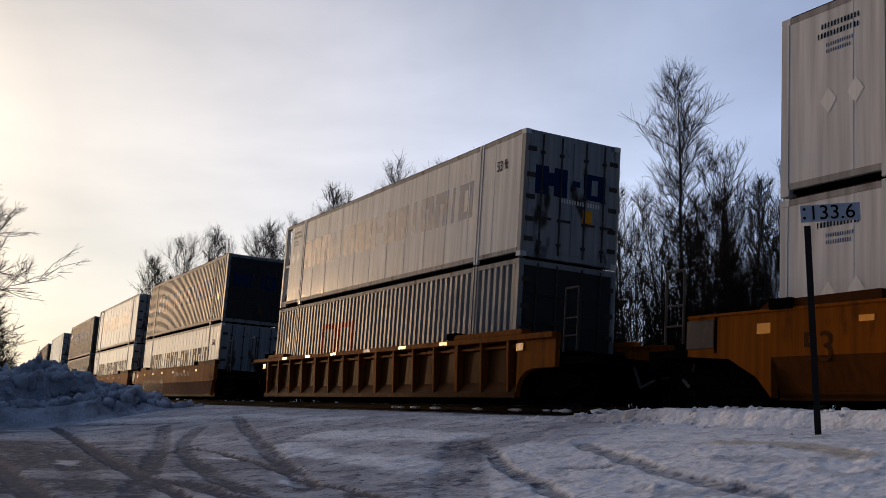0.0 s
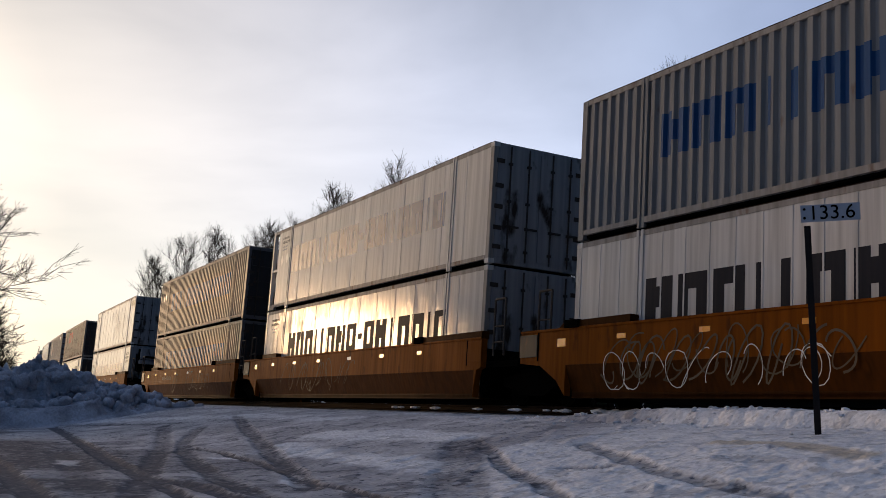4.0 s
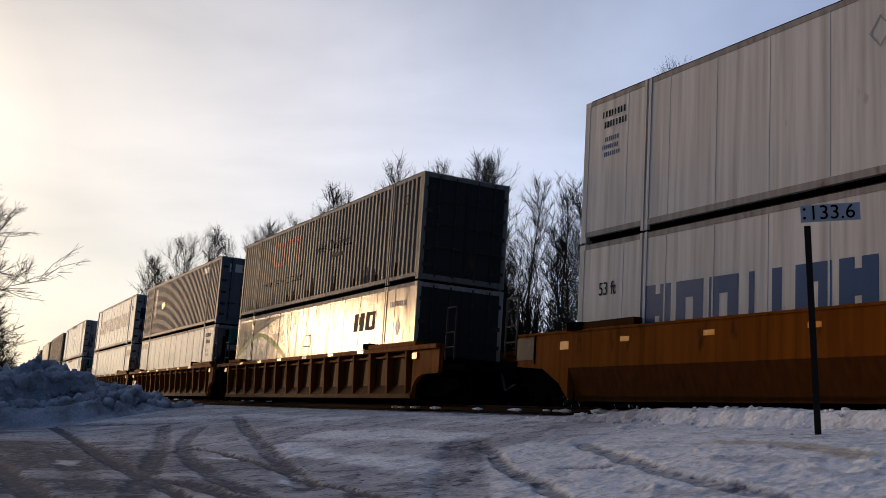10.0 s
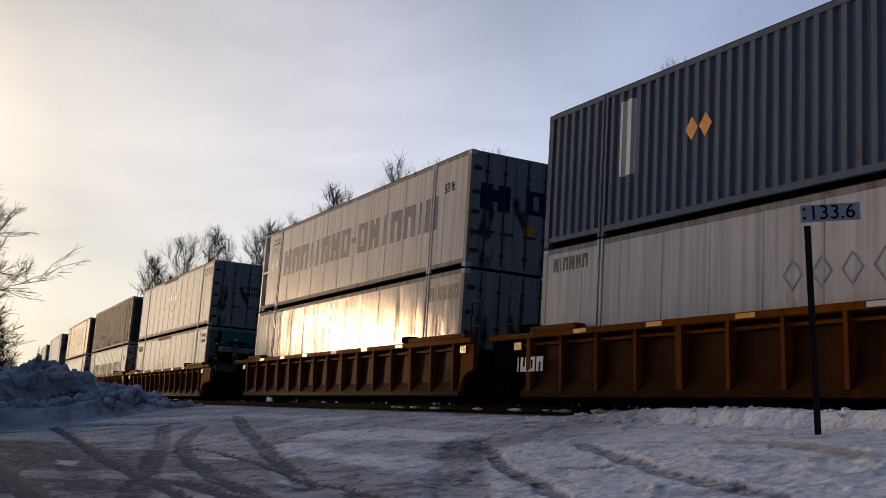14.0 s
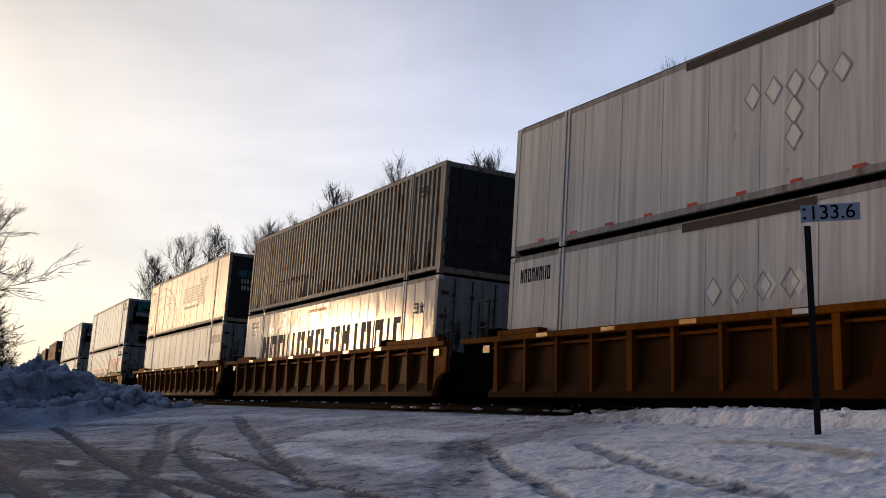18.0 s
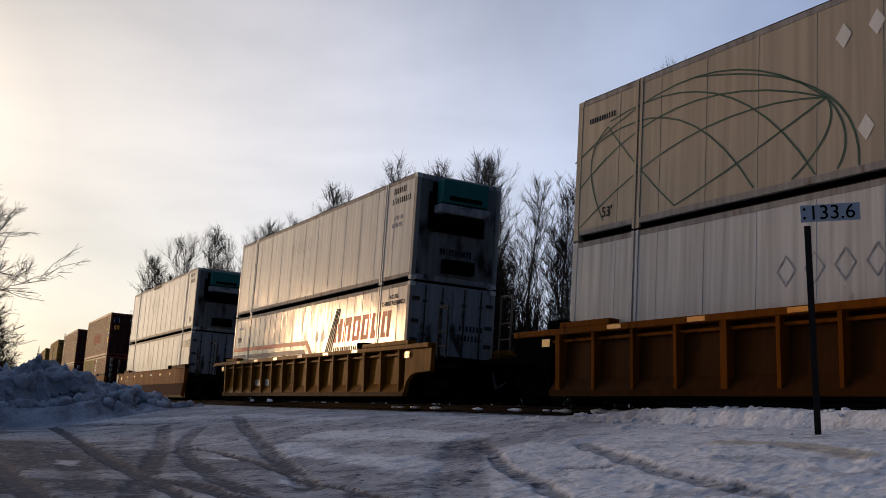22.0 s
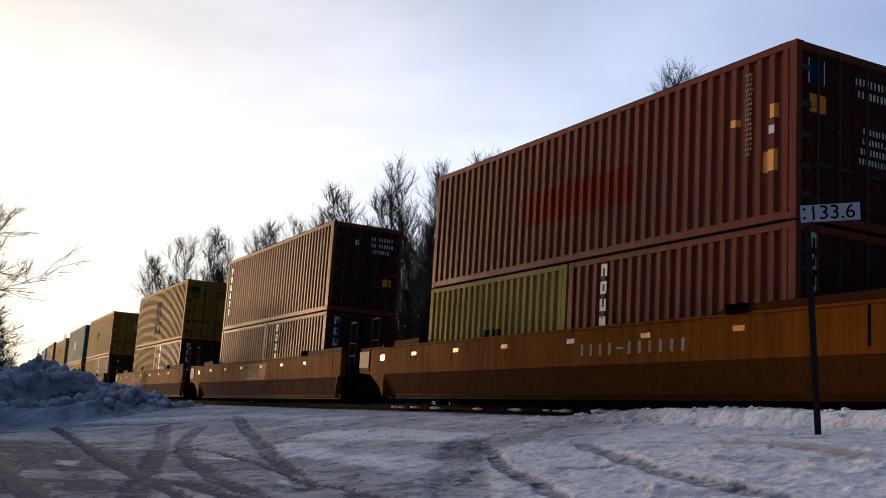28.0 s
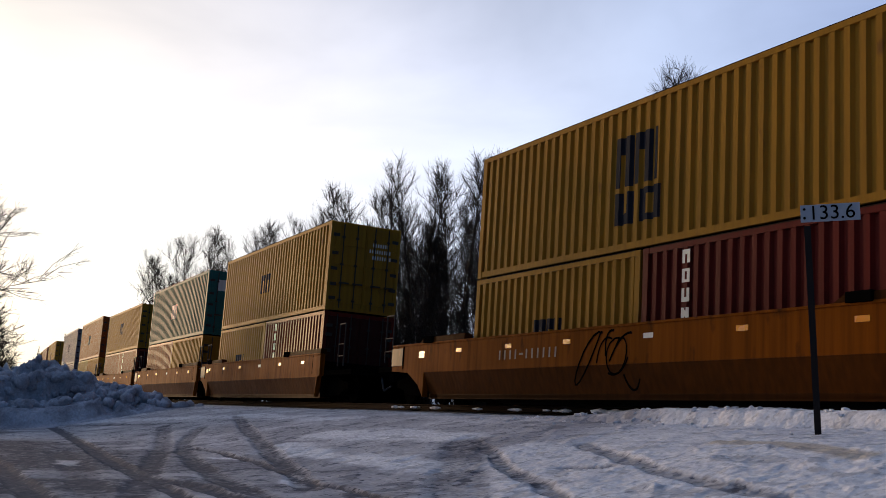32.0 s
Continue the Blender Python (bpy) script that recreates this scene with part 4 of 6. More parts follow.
bars(top, 0.5, 1.7, 0.8, 0.15, 2, DARK_INK, end=True)
written(top.root, "53'", 0.75, 0.6, 0.25, DARK_INK, top.length / 2 + 0.012, facing="end")
low = white("white dented smooth container with a teal cooling unit", "cooler")
shapes(low, -7.65, -6.5, 2.3, 2.6, "harahaur", DARK_INK, 0.0, 0.25)
four_holders(low, -1.6, 1.6)
for i in range(4):
    diamond(low, -1.6 + i * 0.62, 1.6, 0.22, PALE_MARK)
poly(low, ((-2.4, 2.7), (0.6, 2.7), (0.6, 2.86), (-2.4, 2.86)), STEEL, "patch", "dark bare patch on the top rail", 0.012)
bars(low, 7.3, 2.45, 0.9, 0.15, 2, DARK_INK)
loaded(-24.34 - L53 / 2, 0.045, wagon53("rib", True, False), (top, 0, UP), (low, 0, WELL_FLOOR))

# unit 10
top = ribs("rust-stained beige ribbed container", RUSTED)
written(top.root, "53", 6.9, 2.25, 0.4, DARK_INK, -top.width / 2 + 0.008)
shapes(top, -4.9, -2.2, 1.35, 2.2, "ov", FADED_RED, 0, 0.2)
words_on_ribs(top, "I N T E R M O D A L", -5.5, -1.2, 0.78, 0.22, DARK_INK, 0.15)
rust_runs(top, 62, 46, -7.4, 7.4, 0.6)
low = white("white container with dark block shapes, low in its wagon", seams=0.2)
word_mark(low, DARK_INK, -5.9, 6.2, 1.1, 1.97)
written(low.root, "53 ft", 7.0, 2.1, 0.4, DARK_INK, -low.width / 2 - 0.001, stretch=0.8)
bars(low, -0.5, 2.55, 1.8, 0.1, 1, RED_INK)
two_placards(low, -7.3, 1.2)
loaded(-43.93 - L53 / 2, 0.03, wagon53("rib", False, False), (top, 0, UP), (low, 0, WELL_FLOOR))

# unit 11
top = white("cream smooth container with teal striped shapes and a thin globe drawing", mat=CREAM)
for i in range(6):
    z = 1.28 + i * 0.125
    shapes(top, -0.08 + i * 0.03, 2.9 + i * 0.03, z, z + 0.08, "ffff", TEAL_INK, 0.3, 0.16)
for i in range(10):
    z = 1.0 + i * 0.128
    poly(top, [(2.75 + 0.13 * i + e, z + g) for e, g in ((0, 0), (0.65, 0), (0.69, 0.085), (0.04, 0.085))], TEAL_INK)
    poly(top, [(3.95 - 0.09 * i + e, z + g) for e, g in ((0, 0), (0.5, 0), (0.47, 0.085), (-0.03, 0.085))], TEAL_INK, lift=0.001)
bars(top, 1.3, 0.98, 3.0, 0.12, 1, PALE_INK)
written(top.root, "53'", -7.0, 0.45, 0.28, DARK_INK, -top.width / 2 - 0.001)
bars(top, -7.3, 2.35, 0.9, 0.11, 1, DARK_INK)
for x0, z0, x1, z1, x2, z2 in (
    (-8.08, 0.96, -5.05, 2.05, -1.62, 1.38),
    (-7.89, 0.25, -4.72, 1.44, -1.62, 1.38),
    (-5.03, 0.26, -3.51, 0.72, -1.62, 1.38),
    (-8.13, 1.63, -5.36, 1.95, -3.11, 0.24),
    (-7.0, 2.26, -4.05, 2.07, -1.83, 0.22),
    (-1.62, 1.38, -1.62, 0.83, -2.3, 0.23),
    (-1.62, 1.38, -1.28, 0.76, -1.42, 0.23),
    (-7.05, 2.16, -6.04, 1.13, -5.03, 0.26),
    (-7.05, 2.17, -7.58, 1.48, -7.12, 0.3),
    (-8.06, 1.65, -4.55, 2.5, -1.62, 1.38),
    (-4.55, 2.5, -1.85, 1.59, -1.03, 0.21),
):
    # an arc through its middle point
    cx, cz = 2 * x1 - (x0 + x2) / 2, 2 * z1 - (z0 + z2) / 2
    stroke(top, [((1 - k) ** 2 * x0 + 2 * k * (1 - k) * cx + k * k * x2, (1 - k) ** 2 * z0 + 2 * k * (1 - k) * cz + k * k * z2) for k in (i / 12 for i in range(13))], 0.032, GREEN_INK, "globe_line")
for x, z in ((-1.3, 2.25), (-0.7, 2.28), (-0.9, 0.75), (-0.3, 0.78)):
    diamond(top, x, z, 0.2, PALE_MARK)
end_shapes(top, -0.9, 0.9, 1.9, 2.2, "ffff", TEAL_INK)
bars(top, 0.0, 1.65, 1.9, 0.17, 2, PALE_MARK, end=True)
low = white("white smooth container with green block shapes by its front")
shapes(low, 6.25, 7.75, 2.05, 2.4, "ruarasar", GREEN_INK, 0.0, 0.2)
four_holders(low, -2.4, 1.75)
w = wagon53("rib", False, True)
loaded(-63.61 - L53 / 2, 0.015, w, (top, 0, UP), (low, 0, WELL_FLOOR))

# unit 12
top = white("white smooth container with a teal cooling unit on its front", "cooler")
four_holders(top, -1.75, 1.95)
diamond_frame(top, -0.1, 1.2, 0.26, HOLDER)
bars(top, 7.0, 2.5, 1.3, 0.17, 2, DARK_INK)
bars(top, 7.0, 1.75, 0.8, 0.12, 2, PALE_INK)
end_shapes(top, -0.5, 0.45, 0.75, 0.92, "hsahha", DARK_INK)
low = white("white ribless container with red and grey block shapes and stripes", seams=0.2)
for i in range(4):
    poly(low, ((2.05 + 0.17 * i, 1.1), (2.15 + 0.17 * i, 1.1), (2.95 + 0.1 * i, 2.5), (2.88 + 0.1 * i, 2.5)), DARK_INK)
shapes(low, 2.8, 6.9, 1.46, 2.18, "harrur", RED_INK, 0.12, 0.2)
bars(low, 4.85, 1.12, 4.5, 0.2, 1, DARK_INK)
poly(low, ((-7.9, 1.56), (0.40, 1.50), (0.48, 1.64), (-7.9, 1.70)), RED_INK, "stripe")
poly(low, ((-7.9, 1.28), (0.1, 1.22), (0.2, 1.36), (-7.9, 1.42)), NAVY_INK, "stripe")
poly(low, ((0.48, 1.64), (0.34, 1.50), (1.22, 0.7), (1.57, 0.7)), RED_INK, "stripe", lift=0.001)
poly(low, ((0.2, 1.36), (0.05, 1.22), (0.66, 0.7), (0.95, 0.7)), NAVY_INK, "stripe", lift=0.001)
diamond(low, 1.28, 1.71, 0.22, PALE_MARK)
diamond(low, 1.84, 1.71, 0.22, PALE_MARK)
written(low.root, "53 ft", -7.3, 2.0, 0.3, DARK_INK, -low.width / 2 - 0.001, stretch=0.8)
bars(low, -7.2, 2.4, 0.9, 0.1, 1, PALE_INK)
written(low.root, "HI-CUBE\nCHASSIS REQUIRED", 7.05, 2.45, 0.17, DARK_INK, -low.width / 2 - 0.001)
bars(low, 0.5, 1.7, 0.9, 0.15, 2, DARK_INK, end=True)
w = wagon53("rib", True, True, mat=CAR_BRIGHT, label="bright yellow well wagon with shallow ribbed sides")
written(w, "53", -0.7, 0.75, 0.5, SHEET, -1.35)
wagon_shapes(w, -5.1, -3.0, 0.55, 0.78, "aahrsruaru", PALE_MARK, y=-1.35)
loaded(-87.23 - L53 / 2, 0.03, w, (top, 0, UP), (low, 0, WELL_FLOOR))

# unit 13
top = white("white wrinkled smooth container with a teal cooling unit", "cooler")
four_holders(top, -2.1, 1.9)
diamond_frame(top, -1.3, 1.25, 0.26, HOLDER)
poly(top, ((-2.2, 2.7), (-0.1, 2.7), (-0.1, 2.86), (-2.2, 2.86)), STEEL, "patch", "dark bare patch on the top rail", 0.012)
bars(top, 7.1, 2.55, 1.1, 0.17, 2, DARK_INK)
written(top.root, "53", 7.4, 0.5, 0.34, DARK_INK, -top.width / 2 - 0.001)
low = white("white smooth container with green block shapes by its front")
shapes(low, 6.2, 7.85, 2.15, 2.5, "hsahha", GREEN_INK, 0.0, 0.25)
four_holders(low, -2.3, 1.75)
w = wagon53("smooth", True, True)
wagon_shapes(w, -6.8, -5.6, 1.02, 1.2, "ssss-ssssss", STENCIL)
loaded(-110.70 - L53 / 2, 0.08, w, (top, 0, UP), (low, 0, WELL_FLOOR))


def sea_pair(left_mat, right_mat, left_label, right_label):
    """Two twenty-foot containers end to end in a well: (left, right)."""
    a = container(L20, LOW, left_mat, True, left_label, "doors", wave=0.27)
    b = container(L20, LOW, right_mat, True, right_label, "doors", wave=0.27)
    return a, b


def print_column(c, x, mat=PALE_MARK, n=4, z=2.2, end=False):
    """A column of stacked pale block shapes, top to bottom."""
    bm = bmesh.new()
    for i in range(n):
        for a, b, d, e in (ARCH, RING, CUP, LADDER)[i % 4]:
            q = ((x + a * 0.2, z - i * 0.34 + b * 0.24), (x + d * 0.2, z - i * 0.34 + b * 0.24), (x + d * 0.2, z - i * 0.34 + e * 0.24), (x + a * 0.2, z - i * 0.34 + e * 0.24))
            if end:
                bm.faces.new([bm.verts.new((c.length / 2 + 0.012, u, v)) for u, v in q])
            else:
                bm.faces.new([bm.verts.new((u, -c.width / 2 + 0.006, v)) for u, v in q])
    part("marking", bm, mat, c.root)


# unit 14
top = container(L40, HI, BROWN, True, "weathered red-brown ribbed container with a painted-out red panel", wave=0.29)
shapes(top, -1.8, 1.92, 0.95, 1.68, "f", RED_PATCH, name="patch", label="painted-out dark red panel")
shapes(top, 5.35, 5.65, 0.85, 1.2, "f", AMBER)
bars(top, 5.05, 2.55, 0.16, 0.05, 17, STENCIL)
end_shapes(top, -0.95, -0.65, 2.25, 2.6, "f", DEEP_BLUE)
end_shapes(top, -0.98, -0.955, 2.22, 2.63, "f", PALE_MARK)
end_shapes(top, -0.645, -0.62, 2.22, 2.63, "f", PALE_MARK)
shapes(top, 5.52, 5.66, 1.72, 1.95, "f", AMBER)
shapes(top, 4.62, 4.8, 1.75, 1.88, "f", AMBER)
shapes(top, 5.5, 5.62, 1.46, 1.6, "f", PALE_MARK)
end_shapes(top, -0.95, -0.6, 1.75, 2.05, "f", AMBER)
bars(top, 0.5, 2.4, 0.9, 0.12, 2, PALE_MARK, end=True)
bars(top, 0.5, 1.6, 0.8, 0.1, 4, PALE_MARK, end=True)
a, b = sea_pair(OLIVE, BROWN, "dull yellow ribbed short container with dark block shapes", "red-brown ribbed short container with a pale letter column")
shapes(a, -0.3, 0.45, 0.75, 1.4, "aa", DARK_INK, 0, 0.2)
print_column(b, -1.95)
print_column(b, -0.95, end=True)
w = wagon53("smooth", True, False)
wagon_shapes(w, 0.9, 4.0, 0.98, 1.2, "ssss-ssssss", STENCIL)
loaded(-136.29 - L40 / 2, 0.06, w, (top, 0, UP_LOW), (a, -3.07, WELL_FLOOR), (b, 3.07, WELL_FLOOR))

# unit 15
top = container(L40, HI, BROWN, True, "red-brown ribbed container with pale marks on its doors", wave=0.29)
print_column(top, -5.55, n=6, z=2.3)
bars(top, 5.07, 2.45, 0.16, 0.05, 20, STENCIL)
end_shapes(top, -0.45, -0.3, 2.2, 2.36, "r", PALE_MARK)
bars(top, 0.5, 2.4, 0.8, 0.12, 3, PALE_MARK, end=True)
end_shapes(top, 0.6, 0.9, 0.95, 1.2, "f", AMBER)
a, b = sea_pair(BROWN, DEEP_RED, "red-brown ribbed short container", "dark red ribbed short container with a pale letter column")
print_column(b, -1.95)
print_column(b, -0.95, end=True)
w = wagon53("smooth", False, False)
part("fresh_panel", boxes((-1.76, 1.15, -1.4945, -1.491, 0.81, 1.40)), CAR_BRIGHT, w, "fresher yellow painted panel")
wagon_shapes(w, -1.45, 0.35, 0.92, 1.34, "aah", SHEET)
loaded(-155.78 - L40 / 2, 0.09, w, (top, 0, UP_LOW), (a, -3.07, WELL_FLOOR), (b, 3.07, WELL_FLOOR))

# unit 16
top = container(L40, HI, YELLOW, True, "yellow ribbed container with a black block emblem", wave=0.29)
shapes(top, -0.95, 0.42, 1.25, 2.25, "aas", DARK_INK, 0, 0.05)
shapes(top, -0.9, 0.42, 0.52, 1.15, "ur", DARK_INK, 0, 0.25)
end_shapes(top, -1.0, -0.6, 2.2, 2.55, "aa", DARK_INK)
bars(top, -0.75, 2.0, 0.4, 0.15, 1, DARK_INK, end=True)
bars(top, 0.5, 2.3, 0.8, 0.1, 2, DARK_INK, end=True)
end_shapes(top, -0.4, -0.25, 2.1, 2.25, "f", DEEP_BLUE)
a, b = sea_pair(YELLOW, DEEP_RED, "yellow ribbed short container with dark block shapes", "dark red ribbed short container with a pale letter column")
shapes(a, -0.5, 0.5, 0.85, 1.5, "aas", DARK_INK, 0, 0.15)
print_column(b, -1.95)
print_column(b, -0.95, end=True)
w = wagon53("smooth", False, True)
wagon_shapes(w, -4.5, -2.2, 1.0, 1.2, "ssss-ssssss", STENCIL)
scrawl(w, -1.6, 0.6, 0.3, 1.55, 21, BLACK, 4, r=0.022)
scrawl(w, -1.2, 0.8, 0.6, 1.3, 22, BLACK, 3, r=0.018)
loaded(-175.38 - L40 / 2, 0.06, w, (top, 0, UP_LOW), (a, -3.07, WELL_FLOOR), (b, 3.07, WELL_FLOOR))


def wagon40(first, last):
    return well_wagon("smooth", 9.1 if last else 7.76, 9.1 if first else 7.76, last, first, "yellow smooth-sided short well wagon loaded with stacked containers", 13.0)


# the short wells behind
rest = (
    (-197.42, HI, LOW, YELLOW, "yellow", (YELLOW, "yellow"), (DEEP_RED, "dark red"), True, False),
    (-212.69, HI, LOW, TEAL, "teal", (BROWN, "red-brown"), (YELLOW, "yellow"), False, False),
    (-228.29, LOW, LOW, YELLOW, "yellow", (BROWN, "red-brown"), (BROWN, "red-brown"), False, False),
    (-243.92, HI, LOW, ORANGE, "orange", (OLIVE, "dull yellow"), (YELLOW, "yellow"), False, False),
    (-259.54, HI, LOW, SLATE, "blue-grey", (BROWN, "red-brown"), (SLATE, "blue-grey"), False, True),
    (-282.09, HI, LOW, YELLOW, "yellow", (YELLOW, "yellow"), (BROWN, "red-brown"), True, False),
    (-297.62, HI, LOW, BROWN, "red-brown", (BROWN, "red-brown"), (BROWN, "red-brown"), False, False),
    (-313.15, HI, LOW, YELLOW, "yellow", (SLATE, "blue-grey"), (YELLOW, "yellow"), False, False),
    (-328.68, HI, LOW, ORANGE, "orange", (BROWN, "red-brown"), (BROWN, "red-brown"), False, False),
)
for front, ht, hb, mat, hue, (lm, lh), (rm, rh), first, last in rest:
    top = container(L40, ht, mat, True, hue + " ribbed container stacked on two short ones", wave=0.29)
    shapes(top, -1.1, 0.3, 1.1, 1.8, "aas", DARK_INK if mat is not TEAL else PALE_MARK, 0, 0.1)
    bars(top, 0.5, 2.2, 0.8, 0.12, 3, PALE_MARK, end=True)
    if mat is TEAL:
        end_shapes(top, -0.8, 0.1, 2.0, 2.5, "f", PALE_MARK)
    a, b = sea_pair(lm, rm, lh + " ribbed short container low in its wagon", rh + " ribbed short container low in its wagon")
    if lm is YELLOW:
        shapes(a, -0.5, 0.5, 0.85, 1.5, "aas", DARK_INK, 0, 0.15)
    if rm in (DEEP_RED, BROWN):
        print_column(b, -1.95)
    loaded(front - L40 / 2, 0.06, wagon40(first, last), (top, 0, WELL_FLOOR + hb + 0.03), (a, -3.07, WELL_FLOOR), (b, 3.07, WELL_FLOOR))


# ---- ground ----
def smooth(a, b, v):
    k = np.clip((v - a) / (b - a), 0, 1)
    return k * k * (3 - 2 * k)


def value_noise(x, y, seed):
    xi, yi = np.floor(x).astype(np.int64), np.floor(y).astype(np.int64)
    fx, fy = x - xi, y - yi
    fx, fy = fx * fx * (3 - 2 * fx), fy * fy * (3 - 2 * fy)

    def corner(a, b):
        n = (a * 374761393 + b * 668265263 + seed * 974634777) & 0x7FFFFFFF
        n = ((n ^ (n >> 13)) * 1274126177) & 0x7FFFFFFF
        return ((n ^ (n >> 16)) & 0xFFFF) / 65535.0
    return (corner(xi, yi) * (1 - fx) + corner(xi + 1, yi) * fx) * (1 - fy) + (corner(xi, yi + 1) * (1 - fx) + corner(xi + 1, yi + 1) * fx) * fy


def layered(x, y, scale, seed, octaves=4):
    total, amp, norm = 0.0, 1.0, 0.0
    for i in range(octaves):
        total = total + amp * value_noise(x / scale * 2 ** i, y / scale * 2 ** i, seed + i)
        norm += amp
        amp *= 0.5
    return total / norm


def base_height(x, y):
    """The lie of the land, without its small relief: it rises from the camera to the track."""
    x, y = np.asarray(x, float), np.asarray(y, float)
    to_track = TRACK + 0.5 * CURVE * np.minimum(x * x, 160000) - y
    rise = smooth(9.5, 3.2, to_track)
    h = 0.05 + 0.60 * rise
    h = np.where(to_track < -4, 0.65 - 0.25 * smooth(-4, -9, to_track), h)
    bed = smooth(2.6, 1.7, np.abs(to_track))
    return h - 0.04 * bed


def ridge(x, y):
    """The ploughed bank beside the track, on the open side of the crossing."""
    along = smooth(-15.5, -11.5, x)
    back = y - 0.03 * (x + 10)
    edge = back + 0.4 * (layered(x, y, 1.8, 81, 2) - 0.5)
    lip = smooth(9.75, 10.05, edge) * smooth(11.6, 10.9, back)
    return along * (0.20 + 0.05 * (layered(x, y, 0.3, 85, 3) - 0.5)) * lip + smooth(-11.0, -6.5, x) * np.exp(-((y - 7.6) / 1.5) ** 2) * 0.14


# half width, depth, places along the wheel's way
RUTS = (
    (0.20, 1.0, (-57.0, 7.0), (-41.8, 5.8), (-30.7, 4.8), (-23.1, 4.1), (-17.6, 3.5), (-13.8, 3.2), (-12.5, 3.4), (-10.4, 3.4)),
    (0.14, 0.9, (-13.8, 3.2), (-11.8, 3.0), (-10.4, 2.9)),
    (0.22, 1.0, (-21.5, 1.9), (-17.6, 1.8), (-13.8, 1.7), (-11.0, 1.6)),
    (0.24, 0.5, (-27.5, 6.8), (-20.7, 5.1), (-16.5, 3.9), (-10.9, 2.4)),
    (0.20, 0.55, (-25.0, 7.1), (-23.8, 6.6), (-20.7, 5.5), (-18.3, 4.9), (-15.8, 4.4), (-13.0, 3.9), (-10.0, 3.6)),
    (0.10, 0.9, (-19.4, 5.3), (-17.6, 5.3), (-15.5, 5.1), (-12.9, 4.8), (-11.6, 4.6), (-10.6, 4.6), (-9.4, 4.5)),
    (0.19, 0.6, (-26.5, 8.4), (-20.9, 6.9), (-17.4, 6.0), (-14.4, 5.2), (-12.6, 4.8), (-11.0, 4.3)),
    (0.30, 0.35, (-20.7, 3.2), (-15.9, 2.7), (-11.1, 2.1)),
)
RUTS += (
    (0.42, 0.5, (-13.2, 7.5), (-12.6, 7.2), (-10.8, 6.1), (-8.8, 4.9)),
    (0.13, 0.65, (-13.1, 7.6), (-11.6, 7.0), (-10.1, 6.3), (-9.0, 5.9), (-7.7, 5.4)),
    (0.13, 0.6, (-10.8, 7.8), (-9.9, 7.4), (-8.7, 6.9), (-7.8, 6.6), (-7.1, 6.4), (-6.6, 6.3), (-6.0, 6.2)),
    (0.08, 0.9, (-9.4, 6.55), (-8.8, 6.7)),
    (0.25, 0.45, (-38.5, 5.1), (-31.7, 6.3), (-27.3, 7.3)),
    (0.45, 0.6, (-18.2, 10.3), (-18.5, 11.6)),
)
# drifts that the wheels have left white: half width, strength, places
ISLANDS = (
    (0.6, 1.0, (-17.6, 7.2), (-15.7, 7.6), (-13.7, 7.7)),
    (0.55, 1.0, (-13.6, 6.0), (-12.0, 6.1), (-11.0, 6.1)),
    (0.55, 1.0, (-11.3, 7.2), (-10.5, 7.3), (-9.8, 7.0)),
    (0.4, 1.0, (-17.0, 6.4), (-14.4, 5.8)),
    (0.22, 1.0, (-16.4, 5.0), (-15.9, 5.1)),
    (0.16, 1.0, (-12.9, 4.75), (-11.5, 4.4)),
    (0.2, 1.0, (-18.2, 2.8), (-16.8, 2.8)),
    (0.5, 0.7, (-40.9, 5.6), (-33.0, 7.0), (-26.3, 8.6), (-20.0, 8.7)),
    (0.9, 1.0, (-9.3, 7.9), (-8.0, 7.5), (-6.7, 7.2), (-5.4, 6.8)),
)
TAN_STREAK = (
    (0.17, 0.8, (-8.55, 7.96), (-7.76, 7.85), (-7.05, 7.69), (-6.15, 7.32)),
)


def rut_depth(x, y, tracks=RUTS):
    """How deep wheels have pressed the snow at a place: 0 to 1."""
    out = np.zeros_like(x)
    for width, strength, *pts in tracks:
        best = np.full_like(x, 9.0)
        for (xa, ya), (xb, yb) in zip(pts, pts[1:]):
            dx, dy = xb - xa, yb - ya
            k = np.clip(((x - xa) * dx + (y - ya) * dy) / (dx * dx + dy * dy), 0, 1)
            best = np.minimum(best, np.hypot(x - xa - k * dx, y - ya - k * dy))
        out = np.maximum(out, strength * smooth(width * 1.05, width * 0.45, best))
    return out


